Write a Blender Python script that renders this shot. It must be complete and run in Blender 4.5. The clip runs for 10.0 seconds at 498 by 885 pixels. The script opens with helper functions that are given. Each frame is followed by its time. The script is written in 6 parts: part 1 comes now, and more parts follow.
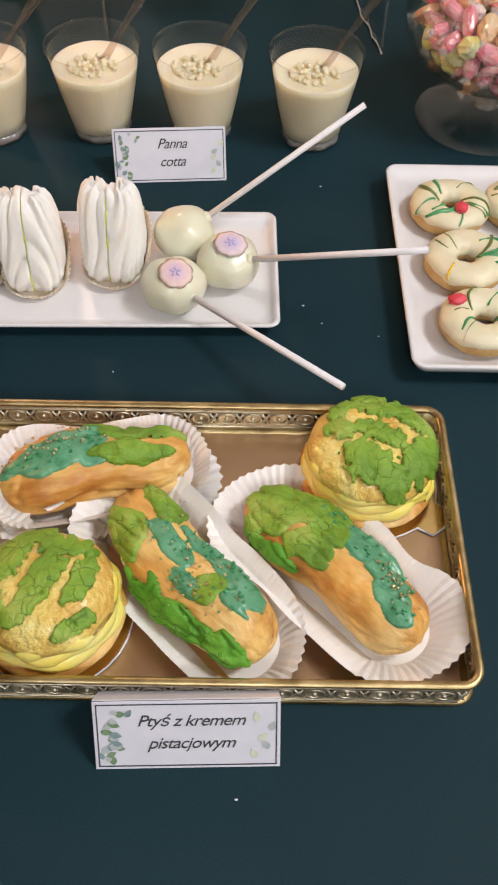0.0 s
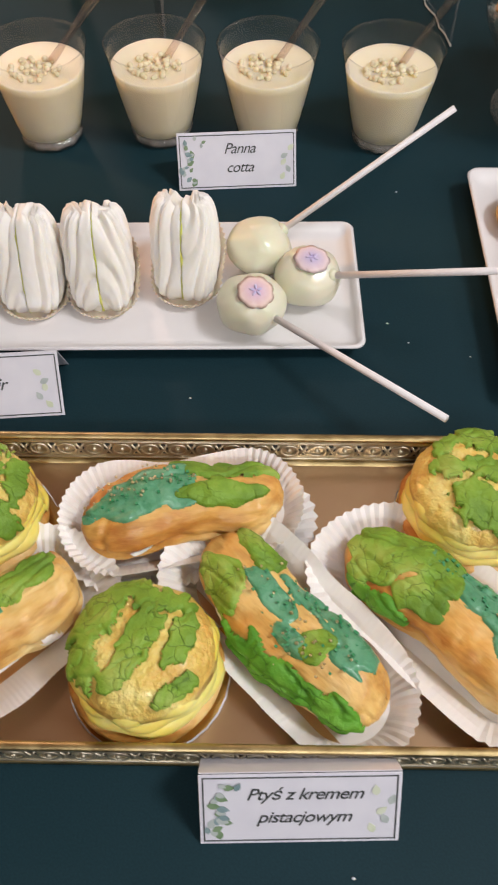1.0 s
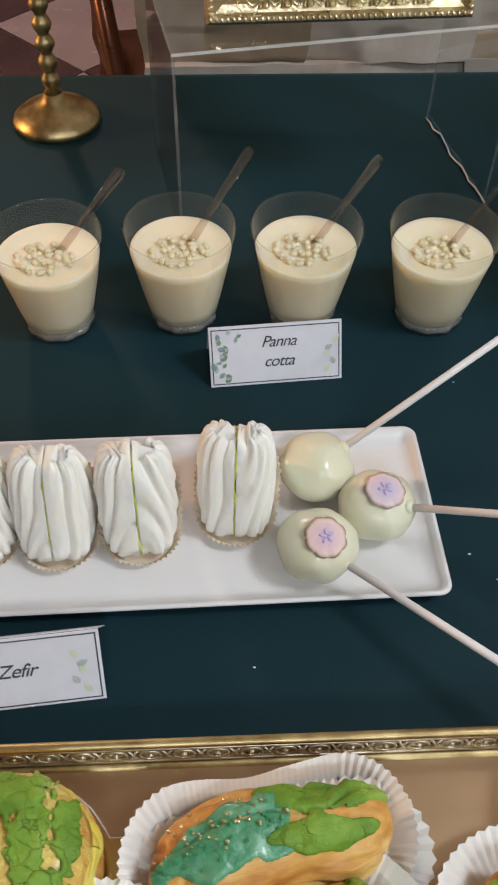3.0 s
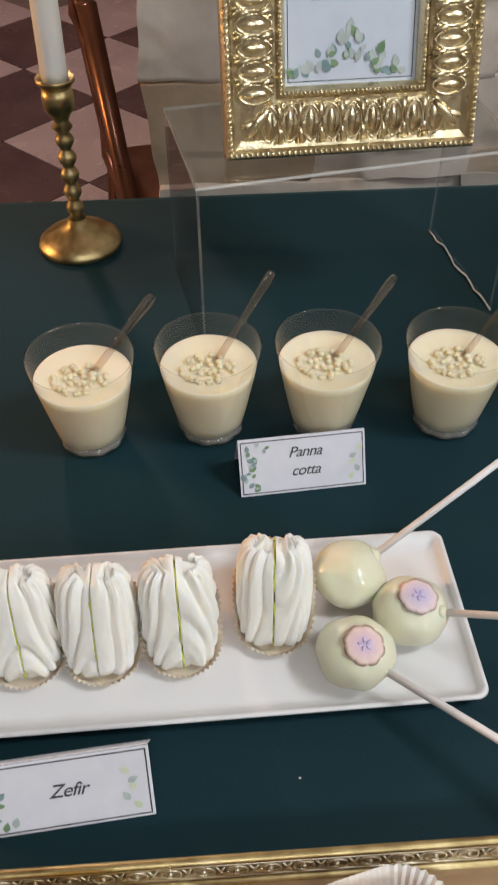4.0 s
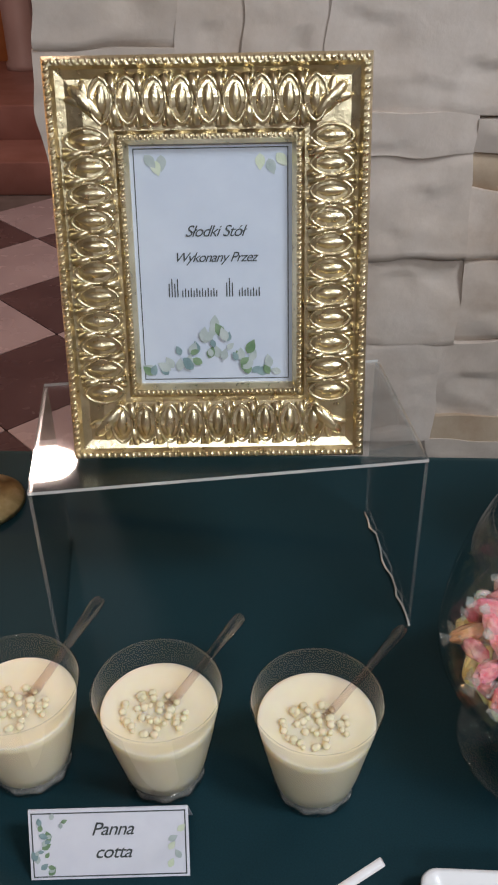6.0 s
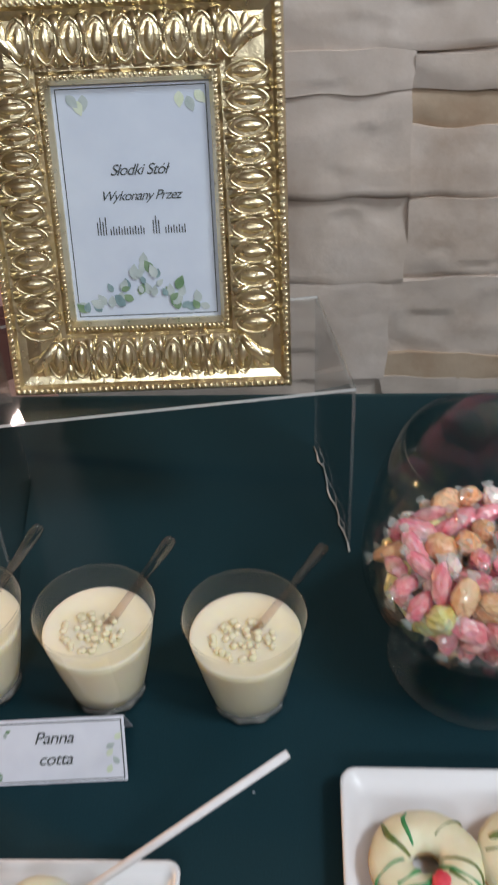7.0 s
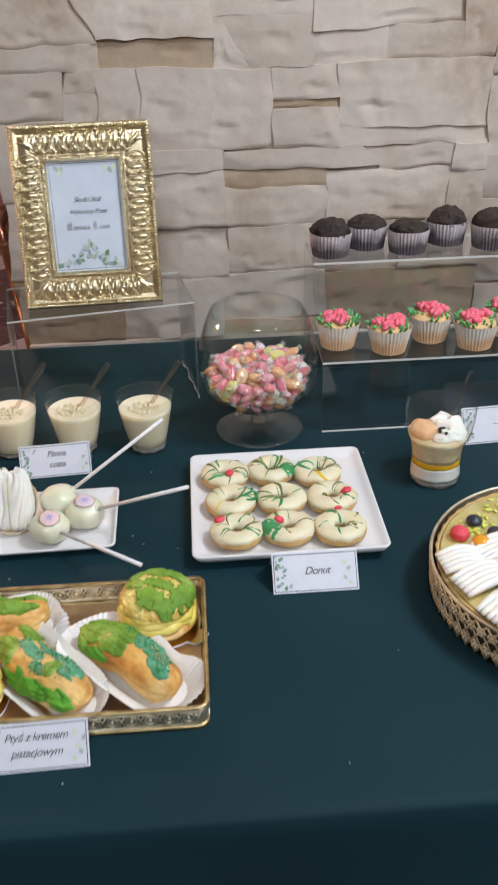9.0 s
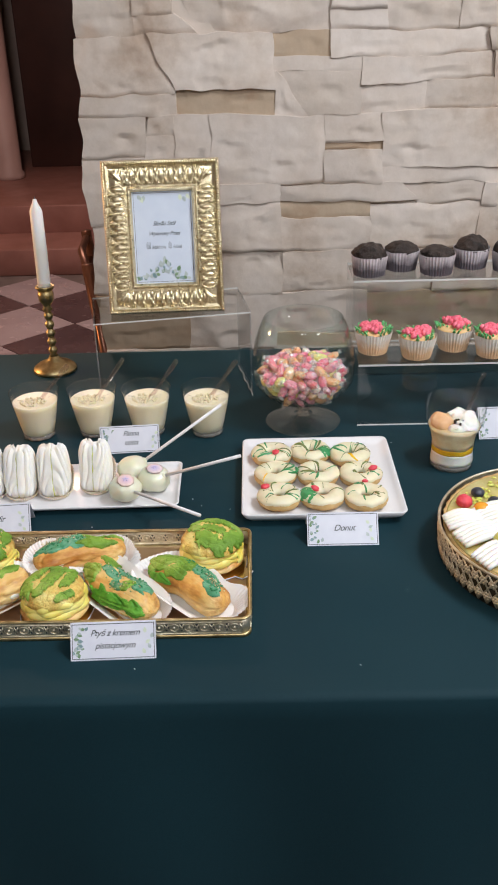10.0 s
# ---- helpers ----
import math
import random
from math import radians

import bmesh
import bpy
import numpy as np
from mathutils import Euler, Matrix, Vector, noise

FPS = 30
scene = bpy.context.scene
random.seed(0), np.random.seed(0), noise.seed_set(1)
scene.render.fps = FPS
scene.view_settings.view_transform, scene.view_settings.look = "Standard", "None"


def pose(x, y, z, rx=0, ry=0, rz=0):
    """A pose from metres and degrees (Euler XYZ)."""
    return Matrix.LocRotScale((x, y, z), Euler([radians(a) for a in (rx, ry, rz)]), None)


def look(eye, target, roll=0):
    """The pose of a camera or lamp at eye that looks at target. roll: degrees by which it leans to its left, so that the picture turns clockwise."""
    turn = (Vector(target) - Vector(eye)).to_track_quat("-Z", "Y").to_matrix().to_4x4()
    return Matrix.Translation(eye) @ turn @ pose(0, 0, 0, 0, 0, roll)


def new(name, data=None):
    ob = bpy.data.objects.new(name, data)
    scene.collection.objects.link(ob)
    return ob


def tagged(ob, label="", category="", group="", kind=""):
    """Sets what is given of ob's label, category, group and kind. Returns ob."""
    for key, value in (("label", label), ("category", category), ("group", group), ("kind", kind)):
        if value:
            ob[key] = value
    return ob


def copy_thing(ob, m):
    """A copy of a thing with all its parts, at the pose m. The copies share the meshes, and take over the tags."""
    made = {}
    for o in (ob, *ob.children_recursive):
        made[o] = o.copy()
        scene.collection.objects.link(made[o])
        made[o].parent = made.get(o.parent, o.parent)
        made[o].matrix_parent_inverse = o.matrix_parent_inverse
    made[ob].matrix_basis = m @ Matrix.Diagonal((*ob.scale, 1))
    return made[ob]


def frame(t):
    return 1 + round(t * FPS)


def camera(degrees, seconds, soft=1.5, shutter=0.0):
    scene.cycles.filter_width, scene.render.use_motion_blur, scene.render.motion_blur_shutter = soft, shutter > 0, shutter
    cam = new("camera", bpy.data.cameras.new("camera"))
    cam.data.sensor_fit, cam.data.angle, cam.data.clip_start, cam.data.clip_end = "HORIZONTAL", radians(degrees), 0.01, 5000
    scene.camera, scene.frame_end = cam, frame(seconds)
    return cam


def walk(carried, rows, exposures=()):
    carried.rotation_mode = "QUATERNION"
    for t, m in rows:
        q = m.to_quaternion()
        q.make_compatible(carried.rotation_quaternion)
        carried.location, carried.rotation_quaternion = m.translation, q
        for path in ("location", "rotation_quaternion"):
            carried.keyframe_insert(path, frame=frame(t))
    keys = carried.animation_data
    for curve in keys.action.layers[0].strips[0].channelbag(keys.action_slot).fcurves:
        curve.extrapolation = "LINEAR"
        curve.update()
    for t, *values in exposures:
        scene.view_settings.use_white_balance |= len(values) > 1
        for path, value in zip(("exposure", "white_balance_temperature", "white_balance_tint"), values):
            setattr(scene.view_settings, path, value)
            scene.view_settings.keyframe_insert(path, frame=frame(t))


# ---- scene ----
cam = camera(31.69, 10.0, soft=1.9, shutter=0.3)
TABLE = 0.75  # height of the table top
# seconds, eye (z above the table top), yaw, pitch, roll
ROWS = [
    (0, 0.1126, -0.6126, 0.4492, -0.19, -52.54, 1.08),
    (0.5, 0.0908, -0.5994, 0.4396, 0.22, -53.20, 1.30),
    (1, 0.0653, -0.5667, 0.4394, 1.21, -53.73, -0.36),
    (1.5, 0.0375, -0.5436, 0.4327, 0.91, -54.49, 0.10),
    (2, 0.0255, -0.5110, 0.4272, 1.45, -53.48, -0.56),
    (2.5, 0.0316, -0.4689, 0.4224, 1.26, -49.99, -1.33),
    (3, 0.0020, -0.4220, 0.4440, -3.39, -50.00, 1.20),
    (4.3, -0.0195, -0.4248, 0.4929, -4.06, -43.44, -1.39),
    (4.5, -0.0044, -0.4206, 0.5096, -6.23, -43.50, -0.92),
    (5, 0.0680, -0.3771, 0.5150, -8.47, -41.42, -0.29),
    (5.5, 0.1379, -0.3140, 0.5053, 0.04, -33.41, -1.53),
    (5.6, 0.1381, -0.2919, 0.5166, 0.97, -33.87, -0.88),
    (5.7, 0.1417, -0.2781, 0.5096, 2.27, -33.49, -1.11),
    (6.8, 0.1786, -0.2746, 0.4777, 4.90, -34.57, -1.54),
    (7, 0.2007, -0.3023, 0.4883, 4.34, -36.35, -2.86),
    (7.2, 0.1994, -0.3437, 0.5097, 0.69, -36.99, -1.30),
    (7.5, 0.2048, -0.4444, 0.5393, -2.06, -35.29, -0.31),
    (8, 0.2176, -0.6824, 0.5661, -6.89, -34.47, -0.55),
    (8.2, 0.2199, -0.7588, 0.5887, -7.14, -33.65, -1.52),
    (8.5, 0.2249, -0.8548, 0.6104, -6.00, -30.41, -2.18),
    (8.6, 0.2310, -0.8856, 0.6203, -5.34, -29.79, -2.48),
    (9, 0.2453, -0.9933, 0.6010, -3.13, -29.53, -1.64),
    (9.4, 0.2490, -1.1063, 0.6179, 0.06, -29.12, -1.48),
    (9.5, 0.2499, -1.1291, 0.6240, 0.98, -28.67, -1.48),
    (10, 0.2469, -1.2080, 0.6370, 0.73, -27.20, -1.50),
]
def cam_pose(x, y, z, yaw, pitch, roll):
    a, b = radians(yaw), radians(pitch)
    eye = Vector((x, y, TABLE + z))
    ahead = Vector((-math.sin(a) * math.cos(b), math.cos(a) * math.cos(b), math.sin(b)))
    return look(eye, eye + ahead, roll)


walk(cam, [(t, cam_pose(*r)) for t, *r in ROWS], exposures=[(0, -0.20, 6480, 14), (1, -0.24, 6480, 14), (2, -0.44, 6320, 13), (2.5, -0.47, 6120, 9), (3, -0.45, 6080, 7), (4.5, -0.32, 6200, 8), (5.6, -0.40, 5980, 9), (7, -0.42, 5880, 8), (8.6, -0.27, 5860, 8), (10, -0.09, 6030, 10)])

# ---- light ----
world = bpy.data.worlds.new("room_dark")
world.use_nodes = True
world.node_tree.nodes["Background"].inputs[0].default_value = (0.9, 0.85, 0.8, 1)
world.node_tree.nodes["Background"].inputs[1].default_value = 0.02
scene.world = world


def lamp(name, place, target, size, power, colour):
    data = bpy.data.lights.new(name, "AREA")
    data.shape, data.size, data.energy, data.color = "DISK", size, power, colour
    ob = new(name, data)
    ob.matrix_world = look(place, target)
    return ob


NEUTRAL, WARM, ROSE = (0.985, 1.0, 0.985), (1.0, 0.50, 0.18), (1.0, 0.70, 0.56)
lamp("ceiling_lamp_main", (1.25, -0.55, 2.62), (0.25, 0.2, 0.85), 0.55, 38, NEUTRAL)
lamp("ceiling_lamp_rear", (0.15, -2.2, 2.62), (0.2, 0.0, 0.75), 0.6, 29, NEUTRAL)
lamp("ceiling_lamp_side", (2.2, -2.2, 2.62), (0.4, 0.0, 0.75), 0.45, 27, NEUTRAL)
lamp("hall_lamp_warm", (-1.5, 0.55, 1.22), (0.0, 0.25, 1.0), 0.12, 16, WARM)
lamp("hall_lamp_rose", (-0.85, 2.55, 2.56), (-0.8, 2.6, 0.0), 0.24, 36, ROSE)


# ---- materials ----
def rgb(c):
    return (*c, 1.0)


class Mat:
    """A small builder for node materials."""

    def __init__(self, name, rough=0.5, metal=0.0, **extra):
        self.m = bpy.data.materials.new(name)
        self.m.use_nodes = True
        self.t = self.m.node_tree
        self.p = self.t.nodes["Principled BSDF"]
        self.p.inputs["Roughness"].default_value = rough
        self.p.inputs["Metallic"].default_value = metal
        for key, value in extra.items():
            self.p.inputs[key.replace("_", " ")].default_value = value
        self.coord = self.t.nodes.new("ShaderNodeTexCoord").outputs["Object"]

    def link(self, a, b):
        self.t.links.new(a, b)

    def noise(self, scale, detail=3.0, stretch=None, rough=0.5):
        n = self.t.nodes.new("ShaderNodeTexNoise")
        n.inputs["Scale"].default_value, n.inputs["Detail"].default_value = scale, detail
        n.inputs["Roughness"].default_value = rough
        src = self.coord
        if stretch:
            mp = self.t.nodes.new("ShaderNodeMapping")
            mp.inputs["Scale"].default_value = stretch
            self.link(src, mp.inputs["Vector"])
            src = mp.outputs["Vector"]
        self.link(src, n.inputs["Vector"])
        return n.outputs["Fac"]

    def ramp(self, fac, stops):
        r = self.t.nodes.new("ShaderNodeValToRGB")
        el = r.color_ramp.elements
        while len(el) < len(stops):
            el.new(0.5)
        for e, (at, c) in zip(el, stops):
            e.position, e.color = at, rgb(c)
        self.link(fac, r.inputs["Fac"])
        return r.outputs["Color"]

    def mix(self, fac, a, b, mode="MIX"):
        n = self.t.nodes.new("ShaderNodeMix")
        n.data_type, n.blend_type = "RGBA", mode
        for key, v in ((0, fac), (6, a), (7, b)):
            if isinstance(v, (int, float)):
                n.inputs[key].default_value = v
            elif isinstance(v, tuple):
                n.inputs[key].default_value = rgb(v)
            else:
                self.link(v, n.inputs[key])
        return n.outputs[2]

    def random(self):
        return self.t.nodes.new("ShaderNodeObjectInfo").outputs["Random"]

    def island(self):
        return self.t.nodes.new("ShaderNodeNewGeometry").outputs["Random Per Island"]

    def colour(self, c):
        if isinstance(c, tuple):
            self.p.inputs["Base Color"].default_value = rgb(c)
        else:
            self.link(c, self.p.inputs["Base Color"])
        return self

    def rough(self, fac, lo, hi):
        n = self.t.nodes.new("ShaderNodeMapRange")
        n.inputs["To Min"].default_value, n.inputs["To Max"].default_value = lo, hi
        self.link(fac, n.inputs["Value"])
        self.link(n.outputs["Result"], self.p.inputs["Roughness"])
        return self

    def bump(self, fac, strength=0.3, dist=0.001):
        n = self.t.nodes.new("ShaderNodeBump")
        n.inputs["Strength"].default_value, n.inputs["Distance"].default_value = strength, dist
        self.link(fac, n.inputs["Height"])
        if self.p.inputs["Normal"].is_linked:
            self.link(self.p.inputs["Normal"].links[0].from_socket, n.inputs["Normal"])
        self.link(n.outputs["Normal"], self.p.inputs["Normal"])
        return self


def two(name, a, b, scale, rough=0.5, metal=0.0, bump=0.3, dist=0.0006, fine=None, **extra):
    """A surface whose colour wanders between a and b, with fine relief."""
    m = Mat(name, rough, metal, **extra)
    n = m.noise(scale, 4)
    m.colour(m.ramp(n, [(0.3, a), (0.7, b)]))
    m.bump(m.noise(fine or scale * 8, 3), bump, dist)
    m.rough(m.noise(scale * 3), max(0.02, rough - 0.08), min(1, rough + 0.1))
    return m.m


def thin_clear(name, tint, gloss=0.02, ior=1.5, haze=0.0):
    """Thin clear glass or plastic: lets light straight through and mirrors at its own gloss."""
    m = bpy.data.materials.new(name)
    m.use_nodes = True
    t = m.node_tree
    t.nodes.remove(t.nodes["Principled BSDF"])
    clear, shine, mix = t.nodes.new("ShaderNodeBsdfTransparent"), t.nodes.new("ShaderNodeBsdfGlossy"), t.nodes.new("ShaderNodeMixShader")
    facing, power, scaled = t.nodes.new("ShaderNodeLayerWeight"), t.nodes.new("ShaderNodeMath"), t.nodes.new("ShaderNodeMath")
    base = ((ior - 1) / (ior + 1)) ** 2
    power.operation, scaled.operation = "POWER", "MULTIPLY_ADD"
    power.inputs[1].default_value, scaled.inputs[1].default_value, scaled.inputs[2].default_value = 4.0, 0.85, base
    t.links.new(facing.outputs["Facing"], power.inputs[0])
    t.links.new(power.outputs[0], scaled.inputs[0])
    clear.inputs["Color"].default_value = rgb(tint)
    shine.inputs["Roughness"].default_value = gloss
    t.links.new(scaled.outputs[0], mix.inputs[0])
    body = clear
    if haze:
        white, body = t.nodes.new("ShaderNodeBsdfDiffuse"), t.nodes.new("ShaderNodeMixShader")
        white.inputs["Color"].default_value = (0.93, 0.93, 0.92, 1)
        body.inputs[0].default_value = haze
        t.links.new(clear.outputs[0], body.inputs[1])
        t.links.new(white.outputs[0], body.inputs[2])
    t.links.new(body.outputs[0], mix.inputs[1])
    t.links.new(shine.outputs[0], mix.inputs[2])
    t.links.new(mix.outputs[0], t.nodes["Material Output"].inputs["Surface"])
    return m


# tablecloth: deep teal satin weave
m = Mat("teal_cloth", 0.66, Sheen_Weight=0.09, Sheen_Roughness=0.45, Specular_IOR_Level=0.18)
big = m.noise(2.2, 3)
m.colour(m.mix(0.25, m.ramp(big, [(0.3, (0.0042, 0.0225, 0.031)), (0.75, (0.0062, 0.030, 0.041))]), m.ramp(m.noise(900, 1), [(0.3, (0.003, 0.015, 0.020)), (0.7, (0.010, 0.042, 0.055))])))
m.bump(m.noise(1500, 1), 0.12, 0.0003)
m.bump(m.noise(7, 2), 0.25, 0.004)
m.p.inputs["Sheen Tint"].default_value = (0.25, 0.6, 0.75, 1)
CLOTH = m.m

# stone cladding: pale beige casts with browner stones and stains
def cladding(name, tones, stained):
    """Cast stone: broad soft stains, ochre blushes and fine grit."""
    m = Mat(name, 0.85)
    tone = m.ramp(m.random(), [(k / (len(tones) - 1), c) for k, c in enumerate(tones)])
    stain = m.ramp(m.noise(5, 6, rough=0.62), [(0.33, stained), (0.47, (0.92, 0.88, 0.83)), (0.62, (1, 1, 1))])
    body = m.mix(0.7, tone, stain, "MULTIPLY")
    m.colour(m.mix(0.18, body, m.ramp(m.noise(60, 5, rough=0.7), [(0.3, (0.62, 0.56, 0.50)), (0.6, (1, 1, 1))]), "MULTIPLY"))
    m.bump(m.noise(30, 5, rough=0.6), 0.28, 0.004)
    m.bump(m.noise(160, 4), 0.12, 0.001)
    crease = m.t.nodes.new("ShaderNodeTexNoise")
    crease.noise_type = "RIDGED_MULTIFRACTAL"
    crease.inputs["Scale"].default_value, crease.inputs["Detail"].default_value = 7, 3
    m.link(m.coord, crease.inputs["Vector"])
    m.bump(crease.outputs["Fac"], 0.35, 0.006)
    return m.m


STONE = cladding("stone_cladding", [(0.54, 0.465, 0.41), (0.60, 0.52, 0.465), (0.65, 0.57, 0.515)], (0.58, 0.45, 0.33))
OCHRE_STONE = cladding("ochre_stone_cladding", [(0.42, 0.315, 0.225), (0.50, 0.40, 0.30)], (0.60, 0.43, 0.30))
MORTAR = two("beige_joint_mortar", (0.50, 0.425, 0.36), (0.57, 0.485, 0.425), 20, 0.95)

PORCELAIN = two("white_porcelain", (0.73, 0.715, 0.73), (0.77, 0.755, 0.77), 6, 0.33, bump=0.03, Coat_Weight=0.12)
CARD = two("white_card", (0.68, 0.68, 0.76), (0.73, 0.73, 0.80), 60, 0.6, bump=0.05)
PAPER = two("white_pleated_paper", (0.80, 0.77, 0.75), (0.86, 0.84, 0.82), 40, 0.7, bump=0.1, Subsurface_Weight=0.15, Subsurface_Radius=(0.004, 0.003, 0.002))
# white paper; the shade between the marshmallows is put in as tan
CASE = two("shaded_translucent_paper_case", (0.76, 0.64, 0.50), (0.84, 0.75, 0.63), 40, 0.7, bump=0.1, Subsurface_Weight=0.3, Subsurface_Radius=(0.006, 0.004, 0.002))
INK = two("dark_ink", (0.03, 0.038, 0.04), (0.07, 0.078, 0.08), 300, 0.6)
LEAF_PRINT = two("printed_green_leaf", (0.10, 0.20, 0.09), (0.26, 0.36, 0.22), 90, 0.6)
LEAF_GREY = two("printed_grey_leaf", (0.36, 0.42, 0.42), (0.52, 0.57, 0.56), 90, 0.6)
LEAF_TEAL = two("printed_teal_leaf", (0.13, 0.22, 0.24), (0.30, 0.40, 0.42), 90, 0.6)
SIGN = two("bluish_sign_sheet", (0.56, 0.61, 0.72), (0.62, 0.67, 0.77), 30, 0.5, bump=0.03)
LEAF_PALE = two("printed_pale_leaf", (0.58, 0.65, 0.47), (0.70, 0.74, 0.62), 90, 0.6)

m = Mat("embossed_gold", 0.24, 1.0)
n = m.noise(45, 4)
m.colour(m.ramp(n, [(0.25, (0.58, 0.47, 0.28)), (0.6, (0.80, 0.69, 0.46)), (0.85, (0.90, 0.81, 0.60))]))
m.rough(m.noise(180), 0.20, 0.40)
m.bump(m.noise(150, 4), 0.4, 0.0012)
m.bump(m.noise(420, 3), 0.35, 0.0006)
GOLD = m.m
m = Mat("aged_brass", 0.32, 1.0)
m.colour(m.ramp(m.noise(60, 5), [(0.3, (0.30, 0.22, 0.10)), (0.55, (0.54, 0.42, 0.21)), (0.8, (0.74, 0.62, 0.38))]))
m.rough(m.noise(120), 0.28, 0.55)
m.bump(m.noise(300, 3), 0.25, 0.0004)
BRASS = m.m
m = Mat("antique_silver_gilt", 0.48, 1.0)
m.colour(m.ramp(m.noise(90, 5), [(0.3, (0.60, 0.54, 0.41)), (0.6, (0.80, 0.74, 0.60)), (0.85, (0.92, 0.88, 0.78))]))
m.bump(m.noise(260, 3), 0.3, 0.0006)
GILT = m.m
# much darker than GILT, for the backing behind the dish's rosettes
DARK_GILT = two("dark_gilt", (0.05, 0.042, 0.028), (0.13, 0.11, 0.075), 120, 0.5, 1.0)
m = Mat("bronze_mirror", 0.3, 1.0)
m.colour(m.ramp(m.noise(14, 4), [(0.3, (0.58, 0.41, 0.26)), (0.7, (0.66, 0.48, 0.32))]))
m.rough(m.noise(30), 0.26, 0.38)
MIRROR = m.m
BOARD = two("gold_cake_board", (0.62, 0.44, 0.16), (0.74, 0.55, 0.24), 30, 0.2, 1.0, bump=0.05)
COPPER = two("rose_copper_lacquer", (0.15, 0.065, 0.042), (0.25, 0.12, 0.075), 12, 0.3, 0.7, bump=0.05)

GLASS = thin_clear("clear_glass", (0.985, 0.98, 0.97), 0.01)
BOWLGLASS = thin_clear("greenish_glass", (0.955, 0.985, 0.975), 0.01, ior=1.5)
ACRYLIC = thin_clear("clear_acrylic", (0.975, 0.98, 0.98), 0.03)
FILM = thin_clear("cellophane", (1.0, 1.0, 1.0), 0.05, ior=1.7, haze=0.26)
CLEARPLASTIC = thin_clear("clear_plastic", (0.93, 0.87, 0.85), 0.06, ior=1.9)
# white mixed in paints the light these edges catch; SOFT_EDGE has far less
ACRYLIC_EDGE = thin_clear("bright_lit_acrylic_edge", (0.9, 0.92, 0.92), 0.12, ior=2.0, haze=0.60)
SOFT_EDGE = thin_clear("clear_acrylic_edge", (0.85, 0.88, 0.88), 0.12, ior=1.8, haze=0.10)
SOLIDGLASS = thin_clear("solid_glass", (0.98, 0.96, 0.92), 0.03, ior=1.7, haze=0.20)


def food(name, a, b, scale, rough, bump=0.4, dist=0.001, sss=0.15, mid=None, coat=0.0, glow=(0.006, 0.003, 0.0015)):
    m = Mat(name, rough, Subsurface_Weight=sss, Subsurface_Radius=glow, Subsurface_Scale=0.6, Coat_Weight=coat, Coat_Roughness=0.15)
    n = m.noise(scale, 5, rough=0.6)
    stops = [(0.32, a), (0.68, b)] if mid is None else [(0.3, a), (0.5, mid), (0.7, b)]
    m.colour(m.ramp(n, stops))
    m.bump(m.noise(scale * 5, 4), bump, dist)
    m.rough(m.noise(scale * 2), max(0.05, rough - 0.12), min(1, rough + 0.12))
    return m.m




def choux(name, brown, gold, pale):
    """Baked choux skin: golden, browner where it swelled, with drawn-out wrinkles."""
    m = Mat(name, 0.48, Subsurface_Weight=0.15, Subsurface_Radius=(0.006, 0.003, 0.0015), Coat_Weight=0.1, Coat_Roughness=0.2)
    tone = m.ramp(m.noise(26, 4, (0.6, 1, 1), 0.6), [(0.36, brown), (0.49, gold), (0.62, pale)])
    lines = m.ramp(m.noise(110, 4, (0.22, 1, 1), 0.6), [(0.36, (0.66, 0.50, 0.36)), (0.52, (1, 1, 1))])
    m.colour(m.mix(0.65, tone, lines, "MULTIPLY"))
    m.bump(m.noise(110, 4, (0.22, 1, 1), 0.6), 0.6, 0.0022)
    m.bump(m.noise(300, 3), 0.2, 0.0006)
    return m.m


CHOUX = choux("baked_choux", (0.50, 0.19, 0.03), (0.72, 0.40, 0.10), (0.82, 0.58, 0.24))
CHOUX_PALE = choux("pale_choux", (0.58, 0.27, 0.05), (0.78, 0.50, 0.16), (0.84, 0.64, 0.30))


def crackled(name, a, mid, b, scale):
    """Baked sugar crust: broken into flakes by fine dark cracks, with a sandy grain."""
    m = Mat(name, 0.6, Subsurface_Weight=0.1, Subsurface_Radius=(0.003, 0.003, 0.001))
    v, shift = m.t.nodes.new("ShaderNodeTexVoronoi"), m.t.nodes.new("ShaderNodeVectorMath")
    v.feature, v.inputs["Scale"].default_value = "DISTANCE_TO_EDGE", scale
    wob = m.t.nodes.new("ShaderNodeTexNoise")
    wob.inputs["Scale"].default_value, wob.inputs["Detail"].default_value = 70, 3
    m.link(m.coord, wob.inputs["Vector"])
    shift.operation, shift.inputs[1].default_value = "MULTIPLY_ADD", (0.012, 0.012, 0.012)
    m.link(wob.outputs["Color"], shift.inputs[0])
    m.link(m.coord, shift.inputs[2])
    m.link(shift.outputs[0], v.inputs["Vector"])
    some = m.ramp(m.noise(48, 3), [(0.44, (0, 0, 0)), (0.56, (1, 1, 1))])
    flake = m.mix(some, (1.0, 1.0, 1.0), m.ramp(v.outputs["Distance"], [(0.0, (0, 0, 0)), (0.04, (0.7, 0.7, 0.7)), (0.10, (1, 1, 1))]))
    tone = m.ramp(m.noise(38, 4), [(0.32, a), (0.5, mid), (0.68, b)])
    m.colour(m.mix(m.mix(some, (0.0, 0.0, 0.0), m.ramp(v.outputs["Distance"], [(0.0, (1, 1, 1)), (0.03, (0, 0, 0))])), tone, tuple(c * 0.6 for c in a)))
    m.bump(m.noise(85, 5, rough=0.65), 0.8, 0.0030)
    m.bump(m.noise(300, 3), 0.3, 0.0006)
    m.bump(flake, 0.5, 0.0009)
    return m.m


